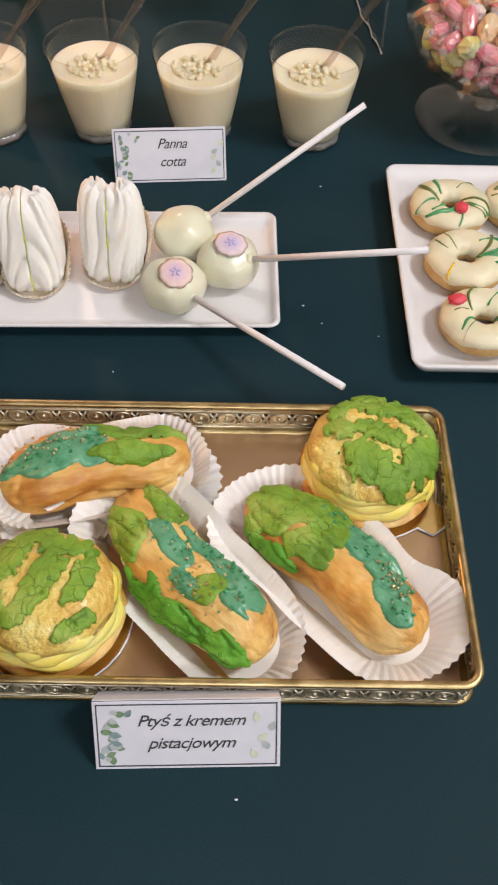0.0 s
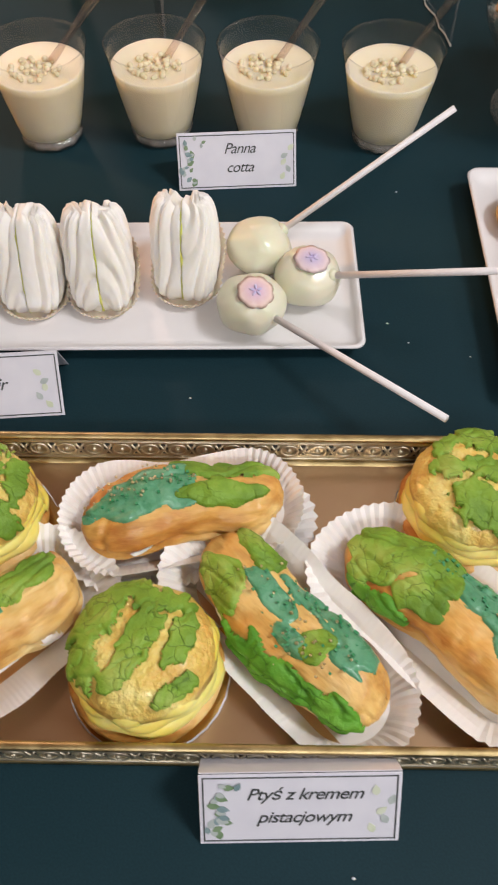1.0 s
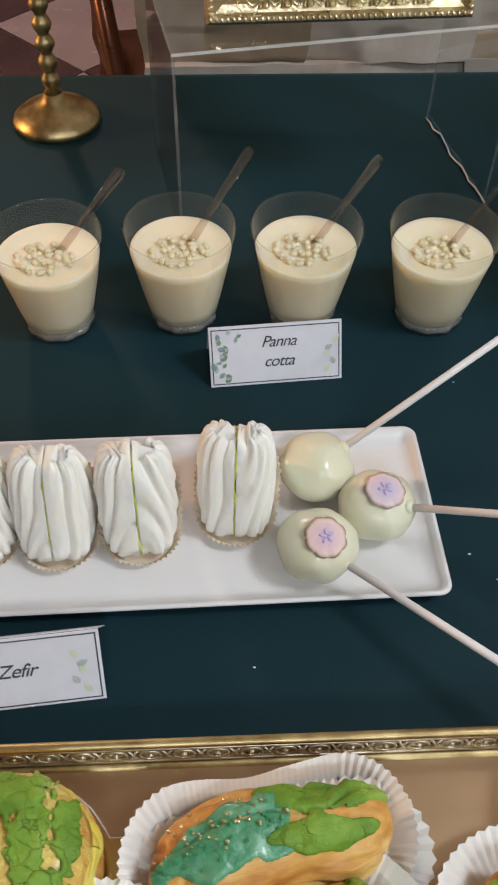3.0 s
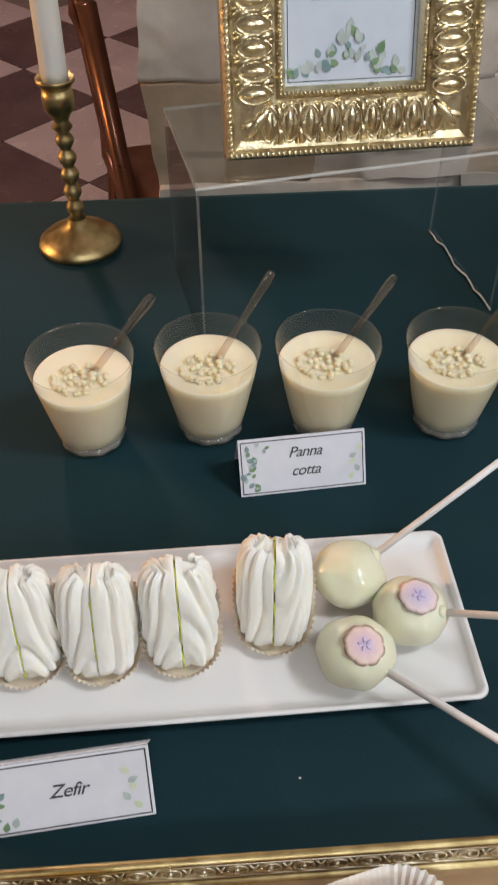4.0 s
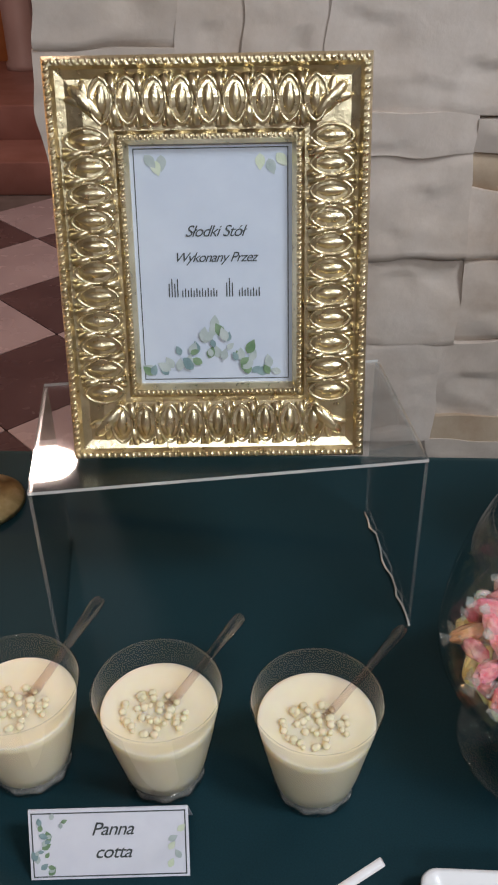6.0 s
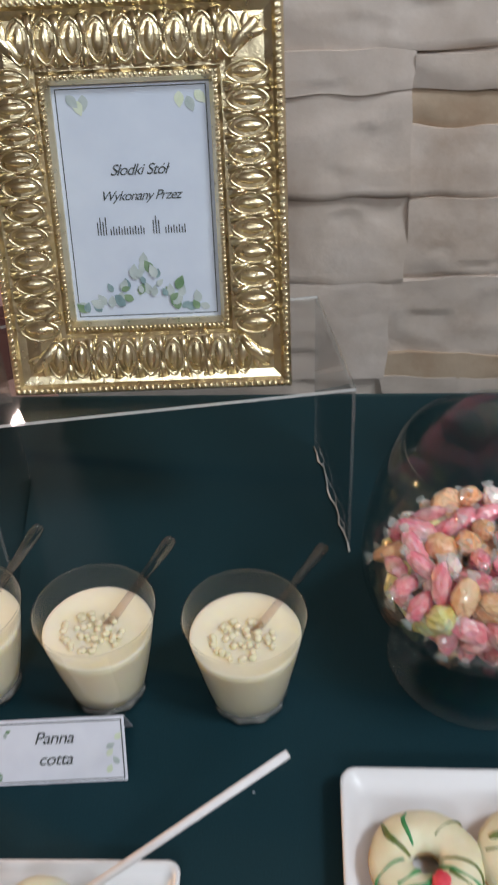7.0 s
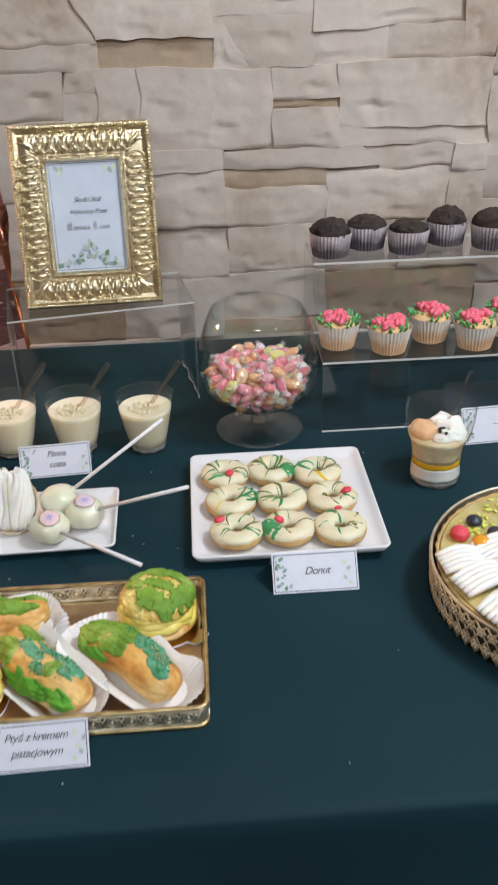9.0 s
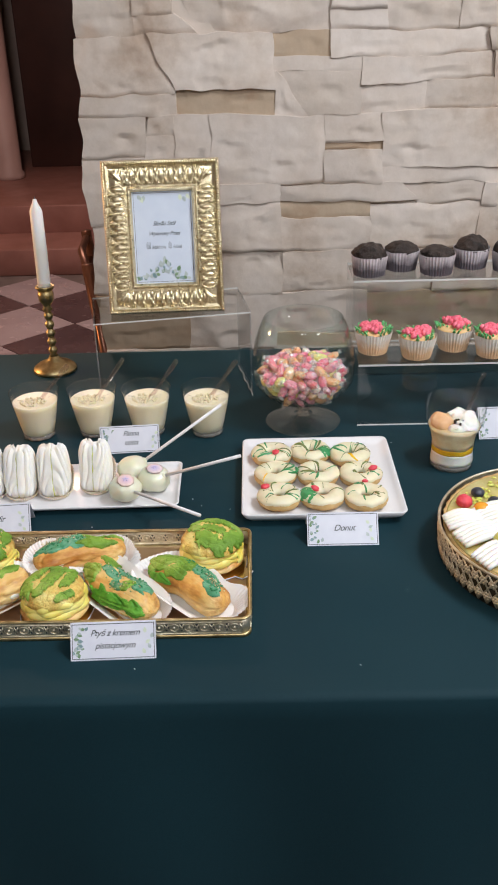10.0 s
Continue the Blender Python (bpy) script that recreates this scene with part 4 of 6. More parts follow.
for layer in range(5):
    z = 0.055 + layer * 0.0118
    a = (z - 0.092) / 0.057 if z < 0.092 else (z - 0.092) / 0.135
    rmax = 0.083 * math.sqrt(max(0, 1 - a * a)) - 0.0210
    if layer == 4:
        rmax *= 0.8
    rr = rmax
    while rr > 0.004:
        n = max(1, int(2 * math.pi * rr / 0.0165))
        off = rng.random() * 6
        for i in range(n):
            t = off + 2 * math.pi * i / n
            spots.append((BX + rr * math.cos(t), BY + rr * math.sin(t), z + rng.uniform(-0.002, 0.002)))
        rr -= 0.0165
for i, (x, y, z) in enumerate(spots):
    k = rng.choice((0, 0, 0, 1, 1, 2, 2, 3))
    m = on_table(x, y, z, rng.uniform(0, 360), rng.uniform(-50, 50), rng.uniform(-50, 50)) @ Matrix.Diagonal((rng.uniform(0.8, 1.2), rng.uniform(0.75, 1.1), rng.uniform(0.75, 1.1), 1))
    if made[k]:
        copy_thing(kinds[k], m)
    else:
        kinds[k].matrix_basis, made[k] = m, True


# ---- pastries ----
def stadium(a, r, n):
    """n points round a stadium of half straight length a and end radius r, with outward normals."""
    total = 4 * a + 2 * math.pi * r
    out = []
    for i in range(n):
        s = total * i / n
        if s < 2 * a:
            out.append((-a + s, -r, 0.0, -1.0))
        elif s < 2 * a + math.pi * r:
            t = (s - 2 * a) / r - math.pi / 2
            out.append((a + r * math.cos(t), r * math.sin(t), math.cos(t), math.sin(t)))
        elif s < 4 * a + math.pi * r:
            out.append((a - (s - 2 * a - math.pi * r), r, 0.0, 1.0))
        else:
            t = (s - 4 * a - math.pi * r) / r + math.pi / 2
            out.append((-a + r * math.cos(t), r * math.sin(t), math.cos(t), math.sin(t)))
    return out


def liner(name, parent, a, r, height, flare, n=132, pleat=0.0011, seed=0, at=None, flat_sides=0.0, mat=None, label="white pleated paper case", back=0.0):
    """A pleated paper case: flat floor, flaring fluted wall, uneven edge."""
    pts = stadium(a, r, n)
    rows = []
    for q, (f, z) in enumerate(((0.0, 0.0004), (0.0, 0.0006), (0.25, 0.3), (0.6, 0.68), (1.0, 1.0))):
        row = []
        for i, (x, y, nx, ny) in enumerate(pts):
            wob = nz((x, y, seed), 28, seed)
            w = pleat * (1 if i % 2 else -1) * (f ** 0.6 if q > 1 else 0) * (1.0 - flat_sides * (abs(ny) > 0.98))
            o = flare * f * (1 + 0.35 * wob) + w
            zz = z if q < 2 else height * z * (1 + 0.35 * wob + back * max(0.0, (x + 0.012) / (a + r))) + 0.0006
            row.append((x + nx * o, y + ny * o, zz))
        rows.append(row)
    bm = loft(rows, close_ends=False)
    bm.verts.ensure_lookup_table()
    bm.faces.new(bm.verts[:n])
    ob = part(name, bm, mat or PAPER, parent, label, smooth=False, at=at)
    sol = ob.modifiers.new("thickness", "SOLIDIFY")
    sol.thickness, sol.offset = 0.0002, 1
    return ob


def blob_mask(u, v, blobs, seed, rough=0.45, scale=7):
    best = -1.0
    for bu, bv, ru, rv, *turn in blobs:
        x, y = u - bu, v - bv
        if turn:
            c, k = math.cos(radians(turn[0])), math.sin(radians(turn[0]))
            x, y = c * x + k * y, c * y - k * x
        best = max(best, 1 - math.hypot(x / ru, y / rv))
    return best + rough * nz((u * 3, v * 3, seed), scale / 3, seed)


def coating(surface, blobs, thick, seed, nu=54, nv=34, du=(0, 1), dv=(0, 1), rough=0.5, scale=7, crack=0.0):
    """A crust lying on surface(u, v) -> (place, normal) wherever the blobs cover it, rounded to its edges."""
    bm = bmesh.new()
    grid, val = {}, {}
    for i in range(nu + 1):
        for j in range(nv + 1):
            u, v = du[0] + (du[1] - du[0]) * i / nu, dv[0] + (dv[1] - dv[0]) * j / nv
            q = blob_mask(u, v, blobs, seed, rough, scale)
            if q > -0.12:
                p, n = surface(u, v)
                s = max(0.0, min(1.0, (q + 0.03) / 0.12))
                h = thick * (s * (2 - s)) ** 0.6 - 0.0005 + 0.0005 * nz(p, 160, seed) + 0.0011 * s * nz(p, 75, seed + 2)
                if crack:
                    c = abs(nz(p, 95, seed + 9))
                    h -= crack * max(0.0, 1 - c / 0.10)
                grid[i, j], val[i, j] = bm.verts.new(p + n * h), q
    for i in range(nu):
        for j in range(nv):
            k = ((i, j), (i + 1, j), (i + 1, j + 1), (i, j + 1))
            if all(q in grid for q in k) and max(val[q] for q in k) > 0:
                bm.faces.new([grid[q] for q in k])
    return bm


def eclair(label, place, L, looks, seed, pad=0.006, under=False):
    """Choux finger in a paper case; looks gives the green crust and teal glaze blobs along it."""
    e = thing("eclair", label, "eclair", place, "eclairs on the tray")
    R, Hh, zc = 0.0248, 0.0178, 0.0172

    def surf(u, v):
        t = (u - 0.5) * 2
        end = max(0.0, 1 - abs(t) ** 4) ** 0.5
        ang = math.pi * v
        c = Vector((t * L / 2, 0.0025 * math.sin(4 * t + seed), zc + 0.001 * math.sin(5 * t + seed)))
        w = R * (0.95 + 0.05 * math.cos(3.5 * t + seed)) * end
        q = Vector((0, -w * math.cos(ang), Hh * end * math.sin(ang)))
        n = Vector((t * abs(t) ** 2.5 * 0.8, -math.cos(ang), math.sin(ang) * 1.15)).normalized()
        p = c + q
        fold = abs(nz((p.x * 0.22, p.y, p.z), 95, seed))
        low = v if v < 0.5 else 1 - v
        seam = math.exp(-((low - 0.045 - 0.03 * nz((p.x, 0, seed), 40)) / 0.022) ** 2)
        return p + n * (0.0024 * nz(p, 42, seed) + 0.0008 * nz(p, 140, seed) - 0.0022 * max(0.0, 1 - fold / 0.12) - 0.0030 * seam + 0.0016 * nz((p.x * 0.25, p.y, p.z), 85, seed + 3)), n

    bm = bmesh.new()
    nu, nv, rows = 72, 56, []
    for i in range(nu + 1):
        u = min(0.9995, max(0.0005, i / nu))
        rows.append([tuple(surf(u, 2 * j / nv)[0]) for j in range(nv)])
    body = part("choux_body", loft(rows, bm), CHOUX_PALE if seed % 2 else CHOUX, e)
    for name, blobs, thick, mat, crack in (("green_crust", looks[0], 0.0026, CRAQ, 0.0008), ("bright_crust", looks[1], 0.0034, CRAQ_BRIGHT, 0.0008), ("teal_glaze", looks[2], 0.0019, GLAZE, 0.0)):
        if blobs:
            tagged(part(name, coating(surf, blobs, thick, seed + len(name), du=(0.02, 0.98), dv=(-0.02, 1.02), nu=110, nv=76, rough=0.50, scale=9, crack=crack), mat, body), kind="stuff")
    if looks[3]:
        rng = random.Random(seed)
        bm = bmesh.new()
        for bu, bv, ru, rv, cnt in looks[3]:
            for _ in range(cnt):
                p, n = surf(bu + rng.gauss(0, ru * 0.5), bv + rng.gauss(0, rv * 0.5))
                ball(bm, p + n * 0.0030, rng.uniform(0.0006, 0.0011), 6, 4)
        tagged(part("gold_sprinkle", bm, GOLD, body), "tiny gold sprinkles", kind="stuff")
    if looks[2]:
        rng = random.Random(seed + 40)
        bm = bmesh.new()
        for bu, bv, ru, rv in looks[2]:
            for _ in range(12):
                p, n = surf(bu + rng.gauss(0, ru * 0.42), bv + rng.gauss(0, rv * 0.42))
                r = rng.uniform(0.0004, 0.0009)
                box(bm, p.x + n.x * 0.0022 - r, p.y + n.y * 0.0022 - r, p.z + n.z * 0.0022 - r * 0.7, p.x + n.x * 0.0022 + r, p.y + n.y * 0.0022 + r * 0.8, p.z + n.z * 0.0022 + r)
        tagged(part("sugar_crystal", bm, CRYSTAL, body, smooth=False), "green sugar crystals", kind="stuff")
    if looks[4]:
        part("cream_filling", coating(surf, looks[4], 0.0009, seed + 3, nu=110, nv=90, du=(0.02, 0.98), dv=(-0.2, 1.2)), MERINGUE, body)
    liner("paper_case", e, L / 2 - R + 0.004, R - 0.003, 0.016, pad + 0.010, n=190, pleat=0.0007, seed=seed, flat_sides=0.85, at=pose(0, 0, 0.0002))
    if under:
        liner("paper_case", e, L / 2 - R + 0.006, R - 0.004, 0.009, pad + 0.010, seed=seed + 4, at=pose(0.001, -0.009, 0.0))
    return e


TRAY_Z = 0.0048


def lay(x0, y0, x1, y1, z=0.0, tilt=0):
    """Pose of a finger pastry from its one end to the other on the tray."""
    return on_table((x0 + x1) / 2, (y0 + y1) / 2, TRAY_Z + z, math.degrees(math.atan2(y1 - y0, x1 - x0)), tilt)


eclair("choux eclair with green crust and teal glaze in paper case", lay(-0.030, -0.3165, 0.076, -0.2955, 0.003, 6), 0.113,
       ([(0.72, 0.74, 0.26, 0.13, -4), (0.70, 0.46, 0.20, 0.11, 6)], [], [(0.17, 0.55, 0.18, 0.17), (0.34, 0.57, 0.18, 0.16), (0.50, 0.57, 0.09, 0.20)], [(0.30, 0.62, 0.22, 0.13, 44)], [(0.28, 0.05, 0.07, 0.05)]), 2, pad=0.002, under=True)
eclair("choux eclair with cracked green crust and teal glaze, beside cream puff", lay(0.040, -0.331, 0.1235, -0.4235, 0.0, 4), 0.127,
       ([(0.20, 0.28, 0.13, 0.24), (0.20, 0.80, 0.14, 0.18), (0.66, 0.50, 0.07, 0.14)], [(0.50, 0.08, 0.16, 0.18), (0.68, 0.14, 0.20, 0.15), (0.88, 0.14, 0.10, 0.16)], [(0.40, 0.56, 0.15, 0.13), (0.50, 0.76, 0.15, 0.11), (0.64, 0.74, 0.15, 0.10), (0.76, 0.62, 0.12, 0.16), (0.58, 0.42, 0.12, 0.08)], [(0.35, 0.6, 0.2, 0.16, 10), (0.60, 0.45, 0.14, 0.22, 24)], [(0.30, 0.02, 0.08, 0.05)]), 5)
eclair("choux eclair half green-crusted with gold sprinkles in wide paper case", lay(0.1215, -0.328, 0.2045, -0.4105, 0.0, 2), 0.125,
       ([(0.15, 0.50, 0.17, 0.36), (0.38, 0.34, 0.12, 0.13), (0.30, 0.70, 0.17, 0.22), (0.44, 0.56, 0.08, 0.10)], [(0.26, 0.12, 0.16, 0.10, 15)], [(0.40, 0.66, 0.15, 0.13), (0.58, 0.68, 0.13, 0.14), (0.76, 0.62, 0.14, 0.22), (0.86, 0.48, 0.07, 0.14)], [(0.76, 0.62, 0.12, 0.16, 40)], [(0.46, 0.36, 0.03, 0.06)]), 8, pad=0.009)
eclair("choux eclair with a green and teal top, at the tray's end", lay(-0.105, -0.4085, -0.0395, -0.3475, 0.0, 4), 0.100,
       ([(0.62, 0.62, 0.26, 0.13), (0.82, 0.60, 0.14, 0.14)], [], [(0.42, 0.50, 0.15, 0.16), (0.30, 0.42, 0.1, 0.14)], [], [(0.70, 0.0, 0.06, 0.05)]), 3, pad=0.010)


def cream_puff(label, place, seed, patches, R=0.0385):
    """Choux bun cut open: base, custard swirl, cap with green crust, on a gold card with a tab."""
    p = thing("cream_puff", label, "cream puff", place, "cream puffs on the tray")
    n = 28
    disc = [(R * 1.06 * math.cos(2 * math.pi * i / n), R * 1.06 * math.sin(2 * math.pi * i / n)) for i in range(n)]
    tab = [(R * 1.05, -0.011), (R * 1.30, -0.010), (R * 1.36, -0.002), (R * 1.34, 0.010), (R * 1.05, 0.011)]
    outline = [q for q in disc if not (q[0] > 0.9 * R and abs(q[1]) < 0.0125)]
    outline = sorted(outline, key=lambda q: math.atan2(q[1], q[0]) % (2 * math.pi))
    outline = outline + tab
    outline.sort(key=lambda q: math.atan2(q[1], q[0]) % (2 * math.pi))
    board = part("cake_card", slab(outline, 0.0, 0.0012), BOARD, p, "small gold card with a pull tab", smooth=False)
    edge = [(x * 1.004, y * 1.004) for x, y in outline]
    part("card_edge", tube([(x, y, 0.0006) for x, y in edge + edge[:1]], 0.0007, 5, cap=False), CARD, board, "white cut edge")

    def bun(r, z0, h0, h1, s):
        rows = []
        for q in range(13):
            t = -math.pi / 2 + math.pi * q / 12
            rr = r * max(0.02, math.cos(t)) ** 0.75
            z = z0 + (h1 if t > 0 else h0) * math.sin(t)
            rows.append([(rr * (1 + 0.05 * nz((math.cos(a), math.sin(a), z * 30), 2.2, s)) * math.cos(a), rr * (1 + 0.05 * nz((math.cos(a), math.sin(a), z * 30), 2.2, s + 1)) * math.sin(a), z + 0.0012 * nz((rr * math.cos(a), rr * math.sin(a), 0), 90, s)) for a in (2 * math.pi * i / 40 for i in range(40))])
        return loft(rows)

    part("choux_base", bun(R * 1.03, 0.0105, 0.0092, 0.0075, seed), CHOUX, p)
    bm = bmesh.new()
    for q, (rr, z, tr) in enumerate(((R * 0.84, 0.0165, 0.0058), (R * 0.81, 0.0225, 0.0056), (R * 0.80, 0.0280, 0.0050))):
        ring = []
        for i in range(61):
            a = 2 * math.pi * i / 60
            ring.append(((rr + 0.0010 * math.sin(7 * a + q * 2)) * math.cos(a), (rr + 0.0010 * math.sin(7 * a + q * 2)) * math.sin(a), z + 0.0012 * math.sin(5 * a + q + seed) + 0.0035 * (i / 60 - 0.5)))
        tube(ring, [tr * (1 + 0.12 * math.sin(9 * i / 60 * 6.28 + q)) for i in range(61)], 12, bm, cap=False)
    part("custard_swirl", lumps(bm, 0.0008, 110, seed), CUSTARD, p, "glossy yellow custard piped round")
    cap_z = 0.029
    cap = part("choux_cap", bun(R * 0.93, cap_z, 0.0025, 0.0185, seed + 2), CAPCHOUX, p)

    def flat(x, y):
        """Crust is laid out in the plan, so that no seam shows."""
        rr = min(0.995, math.hypot(x, y))
        t = math.acos(min(1, rr ** (1 / 0.75)))
        a = math.atan2(y, x)
        q = Vector((R * 0.93 * rr * math.cos(a), R * 0.93 * rr * math.sin(a), cap_z + 0.0185 * math.sin(t)))
        nn = Vector((math.cos(a) * math.cos(t), math.sin(a) * math.cos(t), 1.6 * math.sin(t) + 0.05)).normalized()
        return q + nn * 0.0005, nn

    part("green_crust", coating(flat, patches, 0.0026, seed, 96, 96, (-0.99, 0.99), (-0.99, 0.99), rough=0.48, scale=9, crack=0.0010), CRAQ, cap)
    return p


BLOBS_A = [(-0.48, 0.58, 0.48, 0.36, 25), (0.02, 0.78, 0.34, 0.20), (0.40, 0.42, 0.36, 0.20, -15), (-0.10, -0.08, 0.58, 0.20, 38), (0.50, -0.16, 0.46, 0.17, 52), (-0.78, 0.02, 0.18, 0.36), (-0.42, -0.36, 0.34, 0.15, 20), (0.22, -0.78, 0.36, 0.11, 14), (0.05, 0.22, 0.18, 0.12, 40)]
BLOBS_B = [(0.28, 0.72, 0.56, 0.24, 5), (-0.34, 0.52, 0.40, 0.24, 10), (0.74, 0.14, 0.24, 0.50), (0.02, 0.08, 0.46, 0.19, 8), (0.14, -0.46, 0.40, 0.32), (-0.48, -0.20, 0.24, 0.18), (0.62, -0.46, 0.26, 0.24), (-0.72, 0.12, 0.14, 0.22)]
BLOBS_C = [(0.0, 0.60, 0.55, 0.28), (0.30, 0.05, 0.22, 0.50, -8), (-0.30, -0.05, 0.24, 0.55, 6), (0.72, 0.1, 0.16, 0.42), (0.52, -0.55, 0.25, 0.25), (-0.72, 0.35, 0.16, 0.4)]
cream_puff("round cream puff with green crackled crust and yellow custard on card", on_table(0.0100, -0.3965, TRAY_Z, 22), 1, BLOBS_A)
cream_puff("round cream puff with green crackled crust in the tray's corner", on_table(0.1860, -0.3010, TRAY_Z, -35), 4, BLOBS_B, 0.0405)
cream_puff("round cream puff with green crackled crust beside a paper case", on_table(-0.092, -0.311, TRAY_Z, 5), 7, BLOBS_C)


# ---- cake pops ----
def cake_pop(label, centre, tip, seed, flower=None):
    c = thing("cake_pop", label, "cake pop", on_table(centre[0], centre[1], 0.0055), "cake pops on the oblong plate")
    bm = bmesh.new()
    bmesh.ops.create_icosphere(bm, subdivisions=4, radius=1.0)
    for v in bm.verts:
        d = v.co.normalized()
        r = 0.0212 * (1 + 0.09 * nz(d, 1.5, seed) + 0.015 * nz(d, 5, seed))
        v.co = Vector((d.x * r * 1.10, d.y * r * 1.08, 0.0182 + max(-0.0180, d.z * r * 0.86)))
    coat = part("coating", bm, MINT, c, "pale green chocolate coating")
    a, b = Vector((0, 0, 0.0182)), Vector((tip[0] - centre[0], tip[1] - centre[1], tip[2] - 0.0055))
    n = (b - a).normalized()
    part("stick", tube([a + n * 0.008, a.lerp(b, 0.5), b], 0.0023, 12), STRAW, c, "white paper stick")
    part("collar", lathe([(0, 0), (0.0052, 0.0), (0.0046, 0.003), (0.0028, 0.005), (0, 0.005)], 14), MINT, coat, at=Matrix.Translation(a + n * 0.0185) @ n.to_track_quat("Z", "Y").to_matrix().to_4x4())
    if flower:
        at, mt, mc = flower
        d = Vector(at).normalized()
        spot = Vector((0, 0, 0.0182)) + Vector((d.x, d.y, d.z * 0.86)) * 0.0221
        bm = bmesh.new()
        rows = []
        for f, z in ((0.05, 0.0006), (0.5, 0.0002), (0.8, -0.0007), (1.0, -0.0017)):
            rows.append([(0.0114 * f * (1 + 0.10 * abs(math.cos(4 * t)) * f) * math.cos(t), 0.0114 * f * (1 + 0.10 * abs(math.cos(4 * t)) * f) * math.sin(t), z) for t in (2 * math.pi * i / 48 for i in range(48))])
        fl = part("wafer_flower", loft(rows, bm), mt, coat, "edible wafer flower", at=Matrix.Translation(spot) @ d.to_track_quat("Z", "Y").to_matrix().to_4x4())
        fl.modifiers.new("thickness", "SOLIDIFY").thickness = 0.00025
        bm = bmesh.new()
        for i in range(5):
            t = 2 * math.pi * i / 5
            ball(bm, (0.0026 * math.cos(t), 0.0026 * math.sin(t), 0.0), 0.0017, 8, 5, (1.25, 0.6, 0.30), Euler((0, 0, t)).to_quaternion())
        part("flower_heart", bm, mc, coat, "lilac flower heart", at=Matrix.Translation(spot + d * 0.0008) @ d.to_track_quat("Z", "Y").to_matrix().to_4x4())


cake_pop("pale green cake pop on a white stick", (0.0630, -0.0905), (0.1926, -0.0399, 0.0999), 1)
cake_pop("pale green cake pop with a lilac wafer flower on white stick", (0.0965, -0.1205), (0.2220, -0.1885, 0.0935), 2, ((0.10, -0.10, 1.0), WAFER_BLUE, WAFER_BLUE))
cake_pop("pale green cake pop with a pink wafer flower on white stick", (0.0585, -0.1475), (0.1703, -0.2617, 0.0482), 3, ((0.15, -0.30, 1.0), WAFER_PINK, WAFER_BLUE))


# ---- marshmallow sandwiches ----
def zefir(label, place, seed):
    z = thing("marshmallow_sandwich", label, "marshmallow", place, "marshmallow sandwiches on the oblong plate")
    lean = 0.0035

    def form(f):
        """Half width, half depth and backward lean at a height from foot to crest."""
        round_in = max(0.0, 1 - abs(2 * f - 1) ** 5) ** 0.5
        return 0.0226 * (0.93 + 0.07 * math.sin(math.pi * f)) * (0.62 + 0.38 * round_in), (0.0265 - 0.0150 * f ** 1.5) * (0.45 + 0.55 * round_in), lean * f

    for s in (-1, 1):
        rng = random.Random(int(seed * 10) + s)
        twist, ribs, start = rng.uniform(0.5, 1.1) * rng.choice((-1, 1)), rng.choice((10, 11, 13)), rng.random() * 3
        rows, n = [], 96
        for j in range(41):
            f = j / 40
            a, b, back = form(f)
            row = []
            for i in range(n):
                w = 2 * i / (n - 1) - 1
                t = math.copysign(math.pi / 2 * (1 - (1 - abs(w)) ** 2), w)
                side, face = max(0.0, math.cos(t)), math.sin(t)
                k = ribs * (1.3 * t + twist * (f - 0.5) + 0.16 * math.sin(5 * f + start)) / 2 + start
                rib = abs(math.sin(k)) ** 0.7
                fine = 0.5 + 0.5 * math.sin(5 * k + 1.3)
                out = 1 - 0.125 * (1 - rib) - 0.014 * fine + 0.03 * nz((side, face, f * 3), 2, seed + s)
                x = s * (0.0006 + a * side ** 0.48 * out)
                y = -b * math.copysign(abs(face) ** 0.85, face) * out + back
                z_at = 0.0015 + 0.0685 * f + (0.0070 * (rib - 0.5) + 0.0022 * fine) * max(0.0, f - 0.72) / 0.28
                row.append((x, y, z_at))
            rows.append(row)
        part("shell", lumps(loft(rows), 0.0003, 300, seed), ZEFIR, z, "ribbed white piped half")
    bm = bmesh.new()
    ring = []
    for i in range(49):
        t = 2 * math.pi * i / 48
        f = 0.5 + 0.485 * math.sin(t)
        a, b, back = form(f)
        ring.append((0.0005 * math.sin(6 * t + seed), math.copysign(b * 0.90 * min(1, abs(math.cos(t)) * 3), math.cos(t)) + back, 0.0015 + 0.0685 * f))
    tube(ring, [0.0008 * (1 + 0.5 * math.sin(11 * i + seed)) for i in range(49)], 8, bm, cap=False)
    part("lime_filling", bm, LIME, z, "thin lime curd line")
    liner("paper_case", z, 0.008, 0.0190, 0.0065, 0.0050, n=110, pleat=0.0009, seed=seed, at=pose(0, 0.004, 0, 0, 0, 90), mat=CASE, back=3.2)
    return z


for i, (x, y, a) in enumerate(((0.0135, -0.111, -5), (-0.0435, -0.1225, 3), (-0.0905, -0.1245, -3), (-0.136, -0.1235, 4), (-0.183, -0.123, -2), (-0.229, -0.122, 5), (-0.275, -0.122, 0))):
    zefir("white ribbed marshmallow sandwich with lime filling in a paper case", on_table(x, y, 0.0055, a), 1.7 * i + 0.4)


